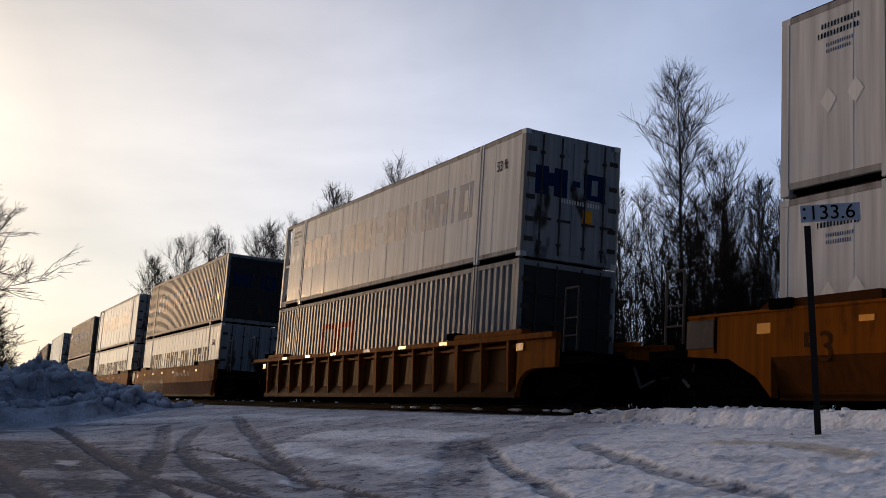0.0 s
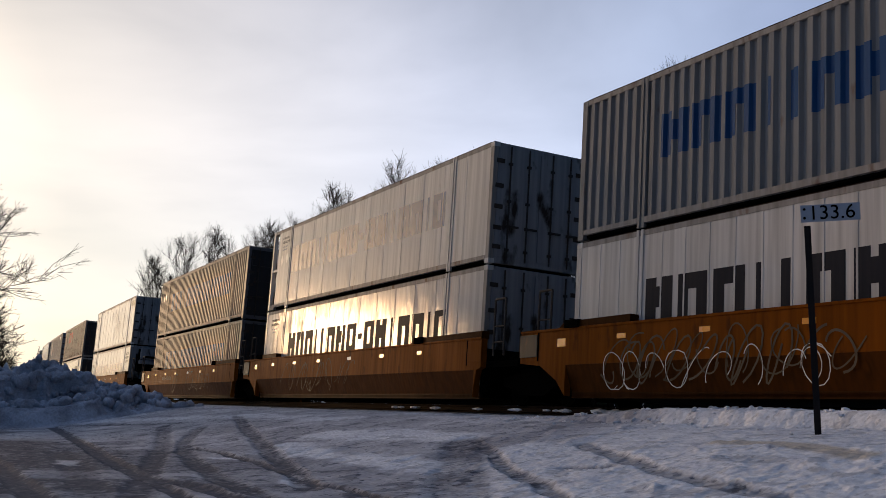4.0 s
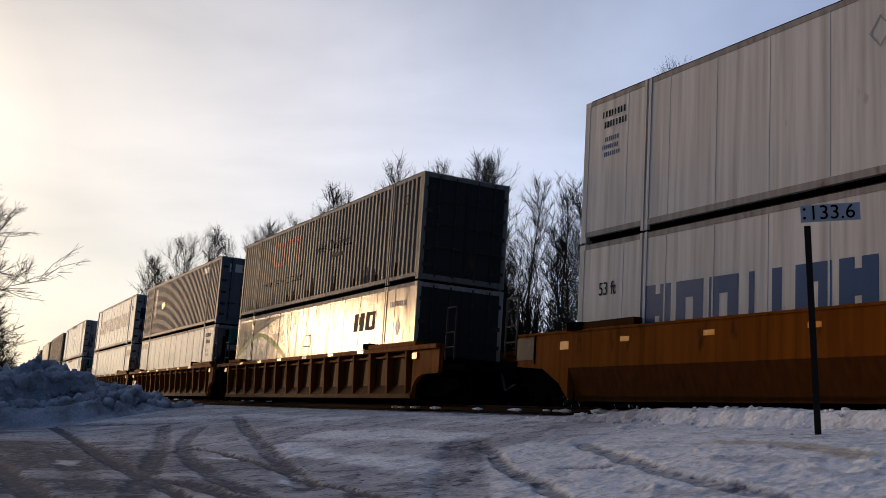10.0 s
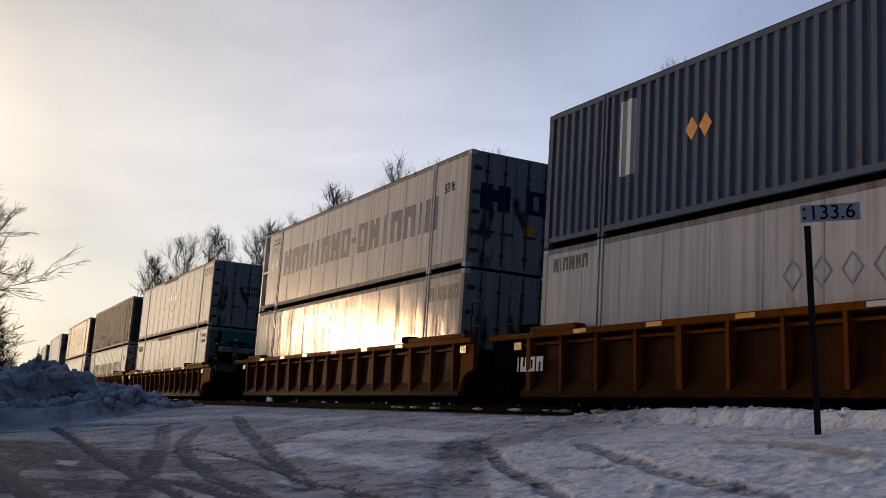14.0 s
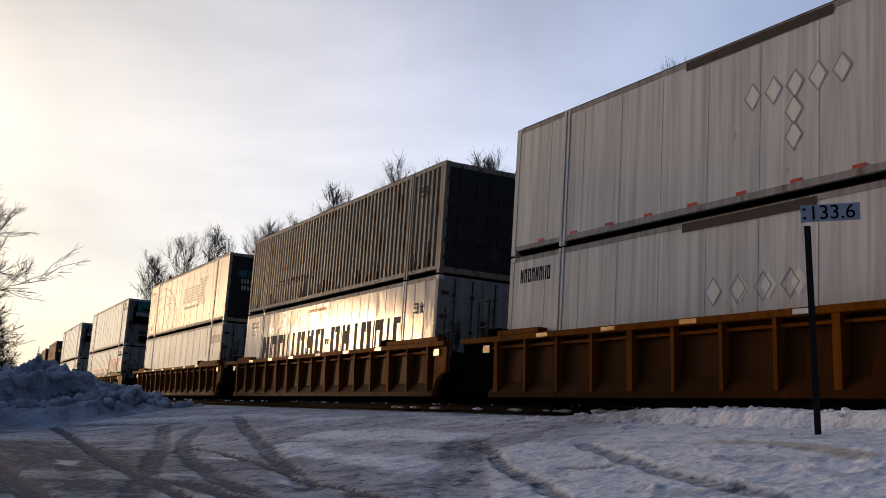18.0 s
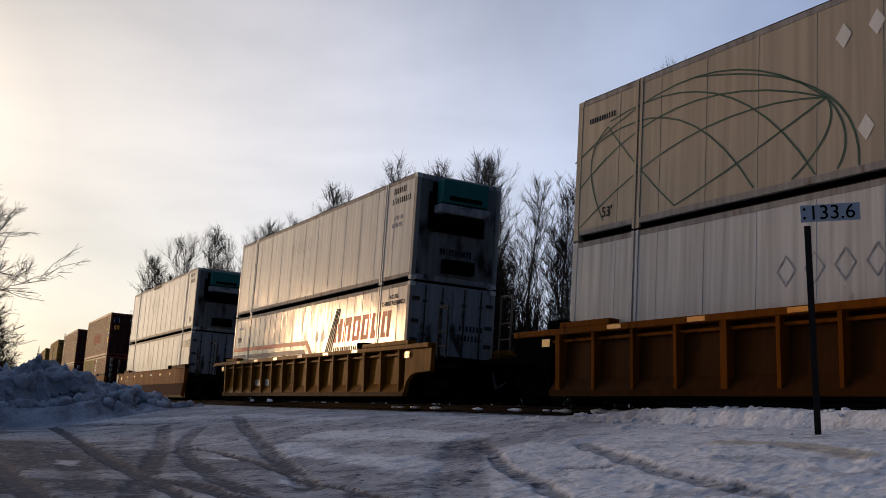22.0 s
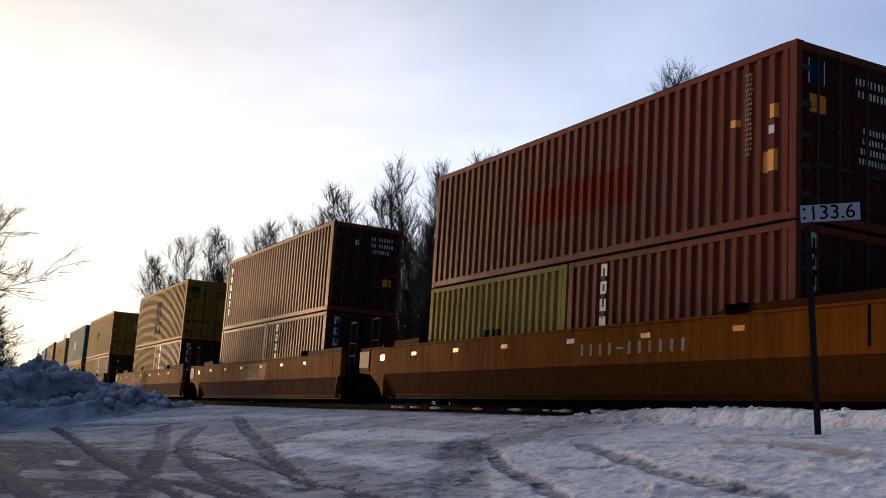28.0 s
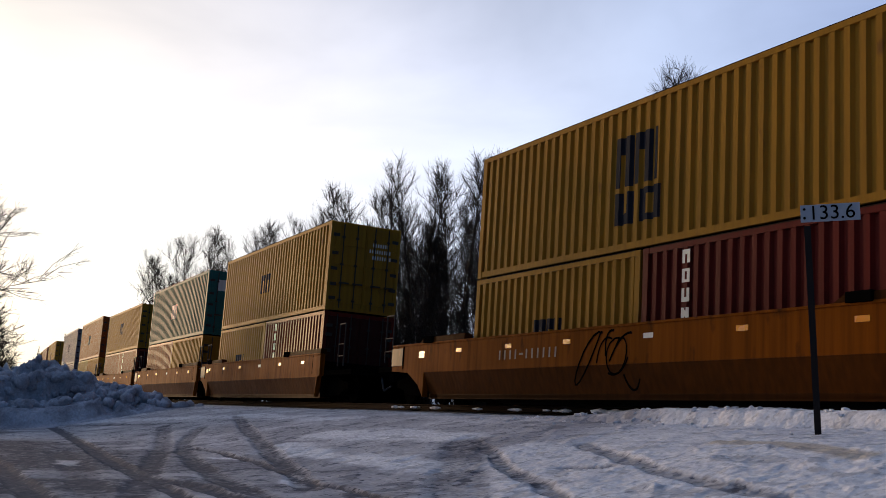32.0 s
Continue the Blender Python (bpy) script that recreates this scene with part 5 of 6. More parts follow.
def ground():
    centre = math.atan2(VIEW.y, VIEW.x)
    fine = np.linspace(-radians(25), radians(25), 620)
    rough = np.linspace(radians(25), math.tau - radians(25), 62)[1:-1]
    ang = centre + np.concatenate([fine, rough])
    rad = np.concatenate([[0.3, 0.8, 1.4, 2.0], np.geomspace(2.5, 62, 600), np.geomspace(66, 4200, 44)])
    A, R = np.meshgrid(ang, rad)
    x, y = R * np.cos(A), R * np.sin(A)
    n, m = len(rad), len(ang)
    wander = 0.10 * (layered(x, y, 0.5, 61, 3) - 0.5)
    rut = rut_depth(x + wander, y + wander)
    near = smooth(70, 30, R)
    to_track = TRACK + 0.5 * CURVE * np.minimum(x * x, 160000) - y
    road = smooth(1.6, 2.6, to_track) * smooth(-10.5 + 0.0 * x, -13.0, x + 0.35 * (y - 9)) + smooth(6.8, 5.6, y) * smooth(-9.0, -10.5, x + 0.9 * (y - 5))
    road = np.clip(road, 0, 1)
    island = rut_depth(x + 0.5 * (layered(x, y, 0.8, 91, 4) - 0.5), y + 0.7 * (layered(x, y, 0.9, 95, 4) - 0.5), ISLANDS)
    road = road * (1 - island)
    lumps = layered(x, y, 0.9, 5, 5) - 0.5
    clods = np.maximum(layered(x, y, 0.32, 11, 3) - 0.58, 0)
    z = base_height(x, y) + ridge(x, y)
    z = z + near * ((0.045 - 0.02 * road) * lumps + (0.09 - 0.03 * road) * clods * smooth(1.5, 2.2, to_track) - 0.045 * rut)
    z = z + 0.35 * smooth(150, 700, R) * (layered(x, y, 260, 21, 3) - 0.5)
    patches = smooth(0.40, 0.62, layered(x * 0.8 + y * 0.6, (y * 0.8 - x * 0.6) * 2.2, 3.4, 31, 5))
    side = smooth(6.5, 2.0, y)
    worn = np.clip(road * ((0.16 + 0.46 * side) * patches + 0.24 * side) * near + rut * 0.85, 0, 1)
    worn = np.maximum(worn, 0.75 * smooth(1.75, 1.45, np.abs(to_track)) * near)
    verts = np.column_stack([x.ravel(), y.ravel(), z.ravel()])
    faces = []
    for i in range(n - 1):
        for j in range(m):
            k = (j + 1) % m
            faces.append((i * m + j, (i + 1) * m + j, (i + 1) * m + k, i * m + k))
    faces.append(tuple(range(m)))
    me = bpy.data.meshes.new("ground")
    me.from_pydata(verts.tolist(), [], faces)
    at = me.attributes.new("worn", "FLOAT", "POINT")
    at.data.foreach_set("value", worn.ravel().astype(np.float32))
    at = me.attributes.new("tan", "FLOAT", "POINT")
    at.data.foreach_set("value", rut_depth(x, y, TAN_STREAK).ravel().astype(np.float32))
    at = me.attributes.new("road", "FLOAT", "POINT")
    at.data.foreach_set("value", np.clip(road * near, 0, 1).ravel().astype(np.float32))
    me.polygons.foreach_set("use_smooth", [True] * len(me.polygons))
    me.update()
    ob = new("ground", me)
    tagged(ob, "snow-covered ground with worn icy tyre tracks", "ground", "", "structure")
    return ob


def snow_material(name, worn, fresh=(0.93, 0.94, 0.95, 1), old=(0.78, 0.79, 0.82, 1)):
    m = bpy.data.materials.new(name)
    m.use_nodes = True
    t = m.node_tree
    p = t.nodes["Principled BSDF"]
    c = t.nodes.new("ShaderNodeTexCoord")

    def noisy(scale, detail=6):
        n = t.nodes.new("ShaderNodeTexNoise")
        n.inputs["Scale"].default_value, n.inputs["Detail"].default_value = scale, detail
        t.links.new(c.outputs["Object"], n.inputs["Vector"])
        return n
    mix = t.nodes.new("ShaderNodeMix")
    mix.data_type = "RGBA"
    clean = t.nodes.new("ShaderNodeMix")
    clean.data_type = "RGBA"
    clean.inputs[6].default_value, clean.inputs[7].default_value = fresh, old
    rr = t.nodes.new("ShaderNodeMapRange")
    rr.inputs["From Min"].default_value, rr.inputs["From Max"].default_value = 0.42, 0.72
    t.links.new(noisy(1.7, 8).outputs["Fac"], rr.inputs["Value"])
    t.links.new(rr.outputs[0], clean.inputs[0])
    dirt = t.nodes.new("ShaderNodeMix")
    dirt.data_type = "RGBA"
    # dirty ice; its blue tint is sky reflection put into the colour
    dirt.inputs[6].default_value, dirt.inputs[7].default_value = (0.14, 0.15, 0.185, 1), (0.042, 0.046, 0.058, 1)
    t.links.new(noisy(3.0, 8).outputs["Fac"], dirt.inputs[0])
    t.links.new(clean.outputs[2], mix.inputs[6])
    t.links.new(dirt.outputs[2], mix.inputs[7])
    if worn:
        def value(name):
            a = t.nodes.new("ShaderNodeAttribute")
            a.attribute_name = name
            return a.outputs["Fac"]

        def calc(op, u, v, clamp=False):
            n = t.nodes.new("ShaderNodeMath")
            n.operation, n.use_clamp = op, clamp
            for k, w in ((0, u), (1, v)):
                if isinstance(w, float):
                    n.inputs[k].default_value = w
                else:
                    t.links.new(w, n.inputs[k])
            return n.outputs[0]

        def ranged(n, lo, hi, a, b):
            r = t.nodes.new("ShaderNodeMapRange")
            for k, w in (("From Min", lo), ("From Max", hi), ("To Min", a), ("To Max", b)):
                r.inputs[k].default_value = w
            t.links.new(n.outputs["Fac"], r.inputs["Value"])
            return r.outputs[0]

        # packed grey snow on the road, with dark flecks where it is broken
        packed = calc("MULTIPLY", value("road"), ranged(noisy(0.7, 14), 0.40, 0.58, 0.45, 1.0))
        grey = t.nodes.new("ShaderNodeMix")
        grey.data_type = "RGBA"
        grey.inputs[7].default_value = (0.47, 0.47, 0.50, 1)
        t.links.new(packed, grey.inputs[0])
        t.links.new(clean.outputs[2], grey.inputs[6])
        tan = t.nodes.new("ShaderNodeMix")
        tan.data_type = "RGBA"
        tan.inputs[7].default_value = (0.60, 0.52, 0.40, 1)
        t.links.new(value("tan"), tan.inputs[0])
        t.links.new(grey.outputs[2], tan.inputs[6])
        t.links.new(tan.outputs[2], mix.inputs[6])
        flecks = calc("MULTIPLY", calc("ADD", calc("MULTIPLY", value("road"), 0.15), 0.42), ranged(noisy(2.6, 14), 0.565, 0.605, 0.0, 0.75))
        rutted = calc("MULTIPLY", value("worn"), ranged(noisy(9.0, 12), 0.3, 0.7, 0.7, 1.6))
        crumbs = calc("MULTIPLY", calc("ADD", calc("MULTIPLY", value("road"), 0.5), 0.45), ranged(noisy(11.0, 12), 0.60, 0.66, 0.0, 0.7))
        both = calc("ADD", calc("ADD", rutted, flecks), crumbs, True)
        t.links.new(both, mix.inputs[0])
        gloss = t.nodes.new("ShaderNodeMapRange")
        gloss.inputs["To Min"].default_value, gloss.inputs["To Max"].default_value = 0.75, 0.8
        t.links.new(both, gloss.inputs["Value"])
        t.links.new(gloss.outputs[0], p.inputs["Roughness"])
    else:
        r2 = t.nodes.new("ShaderNodeMapRange")
        r2.inputs["From Min"].default_value, r2.inputs["From Max"].default_value, r2.inputs["To Max"].default_value = 0.5, 0.8, 0.6
        t.links.new(noisy(0.9, 6).outputs["Fac"], r2.inputs["Value"])
        t.links.new(r2.outputs[0], mix.inputs[0])
        p.inputs["Roughness"].default_value = 0.8
    grain = t.nodes.new("ShaderNodeMapRange")
    for k, w in (("From Min", 0.35), ("From Max", 0.65), ("To Min", 0.80), ("To Max", 1.06)):
        grain.inputs[k].default_value = w
    t.links.new(noisy(16.0, 10).outputs["Fac"], grain.inputs["Value"])
    grained = t.nodes.new("ShaderNodeMix")
    grained.data_type, grained.blend_type = "RGBA", "MULTIPLY"
    grained.inputs[0].default_value = 1.0
    t.links.new(mix.outputs[2], grained.inputs[6])
    t.links.new(grain.outputs[0], grained.inputs[7])
    t.links.new(grained.outputs[2], p.inputs["Base Color"])
    p.inputs["Specular IOR Level"].default_value = 0.15
    b = t.nodes.new("ShaderNodeBump")
    b.inputs["Strength"].default_value, b.inputs["Distance"].default_value = 0.75, 0.10
    t.links.new(noisy(5.0, 15).outputs["Fac"], b.inputs["Height"])
    t.links.new(b.outputs["Normal"], p.inputs["Normal"])
    return m


SNOW_GROUND = snow_material("snow_and_ice_ground", True)
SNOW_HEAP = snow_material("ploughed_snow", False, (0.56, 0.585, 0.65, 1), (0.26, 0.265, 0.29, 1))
CLEAN_SNOW = snow_material("broken_clean_snow", False)
ground().data.materials.append(SNOW_GROUND)


def height_at(x, y):
    return float(base_height(np.array([x]), np.array([y]))[0])


def domes(x, y, cell, seed):
    """Rounded clods with sharp clefts between them: 0 in the clefts, 1 on the crowns."""
    gx, gy = np.floor(x / cell), np.floor(y / cell)
    best = np.full_like(x, 9.0)
    for a in (-1, 0, 1):
        for b in (-1, 0, 1):
            u, v = gx + a, gy + b
            jx = np.modf(np.abs(np.sin(u * 127.1 + v * 311.7 + seed) * 43758.5453))[0]
            jy = np.modf(np.abs(np.sin(u * 269.5 + v * 183.3 + seed) * 24634.6345))[0]
            best = np.minimum(best, np.hypot(x / cell - u - jx, y / cell - v - jy))
    return np.sqrt(np.clip(1 - (best / 0.85) ** 2, 0, 1))


def snow_pile():
    """The ploughed heap beside the crossing, with clods."""
    nx, ny = 190, 420
    X, Y = np.meshgrid(np.linspace(-44.5, -35.0, nx), np.linspace(-4.0, 11.0, ny))
    crest = 1.85 * smooth(10.6, 5.2, Y) * smooth(-4.2, 0.5, Y) * (0.78 + 0.4 * layered(X * 0 + 3, Y, 2.6, 71, 2))
    shape = np.clip(1 - np.abs((X + 39.6) / (3.6 + 0.4 * np.sin(Y))) ** 1.6, 0, 1)
    z = crest * shape
    lump = layered(X, Y, 0.9, 41, 3) - 0.5 + 0.9 * (layered(X, Y, 0.34, 47, 4) - 0.5)
    z = z + (lump * 0.8 + 0.36 * (domes(X, Y, 0.55, 3.0) - 0.7) + 0.2 * (domes(X, Y, 0.24, 8.0) - 0.7)) * smooth(0.02, 0.35, z)
    # the smooth apron that the plough has pushed up before the heap
    apron = 0.80 * smooth(-35.2, -37.6, X) * smooth(8.2, 6.4, Y) * smooth(-42.0, -39.0, X) + 0.05 * lump
    # a block of the heap has broken away and left an upright face
    block = smooth(3.5, 3.9, Y) * smooth(6.9, 6.5, Y) * smooth(-38.8, -38.4, X) * smooth(-35.6, -36.4, X)
    z = z * (1 - block) + block * (0.70 + 0.95 * smooth(-37.25, -37.5, X + 0.5 * (layered(X * 0, Y, 0.7, 63, 3) - 0.5)) + 0.25 * lump)
    z = np.maximum(z, apron * smooth(-35.0, -35.5, X))
    z = base_height(X, Y) - 0.06 + z
    faces = [(i * nx + j, i * nx + j + 1, (i + 1) * nx + j + 1, (i + 1) * nx + j) for i in range(ny - 1) for j in range(nx - 1)]
    me = bpy.data.meshes.new("snow_pile")
    me.from_pydata(np.column_stack([X.ravel(), Y.ravel(), z.ravel()]).tolist(), [], faces)
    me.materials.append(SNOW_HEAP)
    ob = tagged(new("snow_pile", me), "ploughed heap of lumpy bluish snow beside the crossing", "snow pile")
    rnd = random.Random(5)
    bm = bmesh.new()
    bmesh.ops.create_icosphere(bm, subdivisions=2, radius=1)
    ball, ball_faces = [q.co.copy() for q in bm.verts], [tuple(q.index for q in f.verts) for f in bm.faces]
    bm.free()
    verts, faces = [], []
    for i in range(1500):
        u, v = -36.6 - abs(rnd.gauss(0, 1.5)), rnd.uniform(-2.5, 10.4)
        i0, j0 = int((v + 4) / 15 * (ny - 1)), max(0, int((u + 44.5) / 9.5 * (nx - 1)))
        zz = z[i0, j0]
        if zz - height_at(u, v) < 0.08 and rnd.random() < 0.75:
            continue
        r = rnd.choice((0.05, 0.07, 0.09, 0.12, 0.16, 0.22)) * rnd.uniform(0.7, 1.2)
        turn = Euler((rnd.uniform(0, 3), rnd.uniform(0, 3), rnd.uniform(0, 3))).to_matrix()
        k = len(verts)
        stretch = [rnd.uniform(0.7, 1.15) * r for _ in range(3)]
        verts += [Vector((u, v, zz + r * 0.1)) + turn @ Vector([q * w * rnd.uniform(0.72, 1.2) for q, w in zip(p, stretch)]) for p in ball]
        faces += [tuple(k + q for q in f) for f in ball_faces]
    clod = bpy.data.meshes.new("clods")
    clod.from_pydata([tuple(p) for p in verts], [], faces)
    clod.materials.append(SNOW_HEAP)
    clod.polygons.foreach_set("use_smooth", [True] * len(faces))
    heap = tagged(new("clods", clod), kind="stuff")
    heap.parent = ob


snow_pile()


def bank_clods():
    rnd = random.Random(9)
    bm = bmesh.new()
    for i in range(260):
        x = rnd.uniform(-16, -4)
        y = 10.2 + 0.03 * (x + 10) + rnd.gauss(0, 0.6)
        r = rnd.choice((0.01, 0.014, 0.02, 0.03)) * rnd.uniform(0.7, 1.3)
        z = height_at(x, y) + float(ridge(np.array([x]), np.array([y]))[0])
        g = bmesh.ops.create_icosphere(bm, subdivisions=1, radius=r, matrix=Matrix.Translation((x, y, z + r * 0.2)) @ Matrix.Diagonal((rnd.uniform(0.8, 2), rnd.uniform(0.8, 2), rnd.uniform(0.5, 1), 1)))
        for q in g["verts"]:
            q.co += Vector((rnd.uniform(-r, r), rnd.uniform(-r, r), rnd.uniform(-r, r))) * 0.3
    for x, size in ((-25.6, 0.12), (-24.6, 0.14), (-23.4, 0.16), (-21.2, 0.10), (-18.0, 0.14), (-16.2, 0.18), (-15.4, 0.2), (-14.2, 0.2), (-19.6, 0.1)):
        for i in range(3):
            p = on_track(x + rnd.uniform(-0.3, 0.3)) @ Vector((0, -1.02 + rnd.uniform(-0.06, 0.06), -0.1))
            bmesh.ops.create_icosphere(bm, subdivisions=1, radius=size * rnd.uniform(0.4, 0.9), matrix=Matrix.Translation(p) @ Matrix.Diagonal((2.2, 1, 0.45, 1)))
    tagged(link("snow_clods", bm, CLEAN_SNOW), "small broken clods of snow along the bank", "snow clods", "", "stuff")


bank_clods()


# ---- track ----
def rail(offset, name):
    sec = ((-0.07, -0.17), (0.07, -0.17), (0.07, -0.155), (0.012, -0.13), (0.012, -0.045), (0.036, -0.03), (0.036, -0.004), (0.028, 0.0),
           (-0.028, 0.0), (-0.036, -0.004), (-0.036, -0.03), (-0.012, -0.045), (-0.012, -0.13), (-0.07, -0.155))
    bm = bmesh.new()
    rings = []
    for x in np.arange(-330, 131, 5.0):
        m = on_track(float(x))
        rings.append([bm.verts.new(m @ Vector((0, offset + a, b))) for a, b in sec])
    for p, q in zip(rings, rings[1:]):
        for i in range(len(sec)):
            j = (i + 1) % len(sec)
            bm.faces.new((p[i], p[j], q[j], q[i]))
    bmesh.ops.recalc_face_normals(bm, faces=bm.faces)
    return tagged(link(name, bm, RAIL_RUST), "rusty steel rail with snow along its foot", "rail", "", "structure")


rail(-0.753, "rail_near")
rail(0.753, "rail_far")
crossing = tagged(new("level_crossing"), "dark snow-dusted timber planks between the rails", "crossing", "", "structure")
for x in np.arange(-34.0, -14.0, 2.5):
    m = on_track(float(x + 1.2))
    for off in (-0.45, -0.15, 0.15, 0.45):
        part("plank", boxes((-1.23, 1.23, off - 0.12, off + 0.12, -0.16, -0.07)), TIMBER, crossing).matrix_basis = m


# ---- milepost ----
def milepost():
    x, y = -8.125, 8.955
    z = EYE - 0.405
    root = tagged(new("milepost"), "dark steel milepost with a pale number plate, standing in snow", "sign")
    root.matrix_basis = pose(x, y, z, 0, 0, 42) @ Matrix.Diagonal((1.15, 1.15, 1.15, 1))
    part("post", extruded([(-0.03, -0.2)] and [(-0.03, -0.012), (0.03, -0.012), (0.03, 0.012), (0.022, 0.012), (0.022, -0.004), (-0.022, -0.004), (-0.022, 0.012), (-0.03, 0.012)], 0, 2.2), POST, root).matrix_basis = Matrix(((0, 1, 0, 0), (0, 0, 1, 0), (1, 0, 0, -0.3), (0, 0, 0, 1)))
    plate = part("plate", boxes((-0.055, 0.475, -0.035, -0.03, 1.93, 2.095), bevel=0.002), PLATE, root, "pale plate with dark numbers")
    written(plate, "133.6", 0.225, 2.01, 0.19, BLACK, -0.037, "numbers")
    bm = bmesh.new()
    for zz in (1.97, 2.055):
        rod(bm, (-0.02, -0.045, zz), (-0.02, -0.02, zz), 0.013)
    part("bolts", bm, BLACK, plate)


milepost()


# ---- trees ----
def limb(rnd, segs, start, way, length, r0, r1, n, droop, wobble):
    """A bent branch: adds its pieces to segs and returns its points."""
    pts, d = [Vector(start)], Vector(way).normalized()
    for i in range(n):
        d = (d + Vector((rnd.gauss(0, wobble), rnd.gauss(0, wobble), rnd.gauss(0, wobble) + droop))).normalized()
        pts.append(pts[-1] + d * length / n)
        segs.append((pts[-2], pts[-1], r0 + (r1 - r0) * i / n, r0 + (r1 - r0) * (i + 1) / n))
    return pts, d


def wood_mesh(name, segs, sides, mat):
    verts, faces = [], []
    for a, b, ra, rb in segs:
        q = (b - a).to_track_quat("Z", "Y")
        k = len(verts)
        for c, r in ((a, ra), (b, rb)):
            for i in range(sides):
                w = i * math.tau / sides
                verts.append(c + q @ Vector((r * math.cos(w), r * math.sin(w), 0)))
        for i in range(sides):
            j = (i + 1) % sides
            faces.append((k + i, k + j, k + sides + j, k + sides + i))
    me = bpy.data.meshes.new(name)
    me.from_pydata([tuple(v) for v in verts], [], faces)
    me.materials.append(mat)
    return me


def bare_tree(seed, height, limbs, spread, low=0.25, stems=1, mat=BARK, twigs=5, fine=0.0105, steep=1.2, label="", lift=0.3, gnarl=1.0):
    rnd = random.Random(seed)
    trunk, crown = [], []
    for s in range(stems):
        lean = Vector((rnd.gauss(0, 0.04), rnd.gauss(0, 0.04), 1)) if stems == 1 else Vector((rnd.gauss(0, 0.22), rnd.gauss(0, 0.22), 1))
        h = height * (1 if s == 0 else rnd.uniform(0.6, 0.95))
        r = height * 0.0095
        pts, _ = limb(rnd, trunk, (0, 0, -0.4), lean, h * 0.97, r, 0.008, 12, 0.05, 0.035)
        for i in range(limbs):
            g = (i + rnd.random()) / limbs
            f = low + (0.985 - low) * g
            k = f * 12
            p = pts[int(k)].lerp(pts[min(12, int(k) + 1)], k - int(k))
            az = i * 2.4 + rnd.uniform(-0.5, 0.5)
            long = h * spread * (0.30 + 0.75 * math.sin(math.pi * min(1, 0.15 + 0.80 * g))) * rnd.uniform(0.6, 1.2)
            way = Vector((math.cos(az), math.sin(az), steep * rnd.uniform(0.6, 1.4) * (0.8 + 0.7 * g)))
            rb = max(0.010, r * (1 - f) * 0.42)
            bp, bd = limb(rnd, crown, p, way, long, rb, 0.006, 4, 0.07, 0.10 * gnarl)
            for m in range(max(3, int(long * 2.8 * min(gnarl, 1.7)))):
                g2 = rnd.uniform(0.15, 0.99) * 4
                q = bp[int(g2)].lerp(bp[min(4, int(g2) + 1)], g2 - int(g2))
                side = Vector((rnd.gauss(0, 1), rnd.gauss(0, 1), rnd.gauss(lift + 0.2, 0.5)))
                sp, sd = limb(rnd, crown, q, bd * 0.9 + side * 0.6, long * rnd.uniform(0.25, 0.5), max(0.008, fine * 1.15), fine * 0.7, 2, 0.10 / gnarl, 0.12 * gnarl)
                for n in range(twigs):
                    v = sp[0].lerp(sp[2], rnd.uniform(0.15, 1))
                    limb(rnd, crown, v, sd + Vector((rnd.gauss(0, 0.55), rnd.gauss(0, 0.55), rnd.gauss(lift - 0.05, 0.4))), h * rnd.uniform(0.025, 0.06), fine * 0.7, fine * 0.45, 1, 0.05, 0.1)
    root = tagged(new("bare_tree"), label or "leafless grey-brown tree with fine twigs, standing in snow", "tree", "trees beside the track")
    t = new("trunk", wood_mesh("trunk", trunk, 7, mat))
    c = new("crown", wood_mesh("crown", crown, 3, mat))
    t.parent = c.parent = root
    return root


def spruce(seed, height):
    rnd = random.Random(seed)
    segs, verts, faces = [], [], []
    limb(rnd, segs, (0, 0, -0.3), (0, 0, 1), height, height * 0.014, 0.02, 8, 0.0, 0.01)
    for i in range(int(height * 22)):
        f = 0.08 + 0.92 * rnd.random()
        long = height * 0.19 * (1 - f) + 0.15
        az = rnd.uniform(0, math.tau)
        long *= rnd.uniform(0.6, 1.15)
        out = Vector((math.cos(az), math.sin(az), -0.25))
        a = Vector((0, 0, f * height))
        b = a + out * long
        side = Vector((-math.sin(az), math.cos(az), 0)) * long * 0.25
        k = len(verts)
        verts += [tuple(a), tuple(a + out * long * 0.55 + side + Vector((0, 0, 0.05))), tuple(b), tuple(a + out * long * 0.55 - side + Vector((0, 0, 0.05))), tuple(a + out * long * 0.5 - Vector((0, 0, long * 0.22)))]
        faces += [(k, k + 1, k + 4), (k + 1, k + 2, k + 4), (k + 2, k + 3, k + 4), (k + 3, k, k + 4), (k, k + 3, k + 1), (k + 1, k + 3, k + 2)]
    me = bpy.data.meshes.new("crown")
    me.from_pydata(verts, [], faces)
    me.materials.append(NEEDLES)
    root = tagged(new("spruce"), "dark green spruce far down the track", "tree", "spruces far down the track")
    t, c = new("trunk", wood_mesh("trunk", segs, 6, BARK)), new("crown", me)
    t.parent = c.parent = root
    return root


POLE = dict(twigs=9, fine=0.0075, steep=1.1, lift=0.4, gnarl=1.0)
KINDS = [bare_tree(11, 10, 46, 0.21, 0.34, **POLE), bare_tree(12, 10, 50, 0.16, 0.36, mat=BIRCH, **POLE), bare_tree(13, 10, 44, 0.23, 0.36, **POLE),
         bare_tree(14, 10, 48, 0.14, 0.4, mat=BIRCH, **POLE), bare_tree(15, 10, 26, 0.19, 0.32, stems=2, **POLE), bare_tree(16, 10, 19, 0.19, 0.3, stems=3, **POLE)]
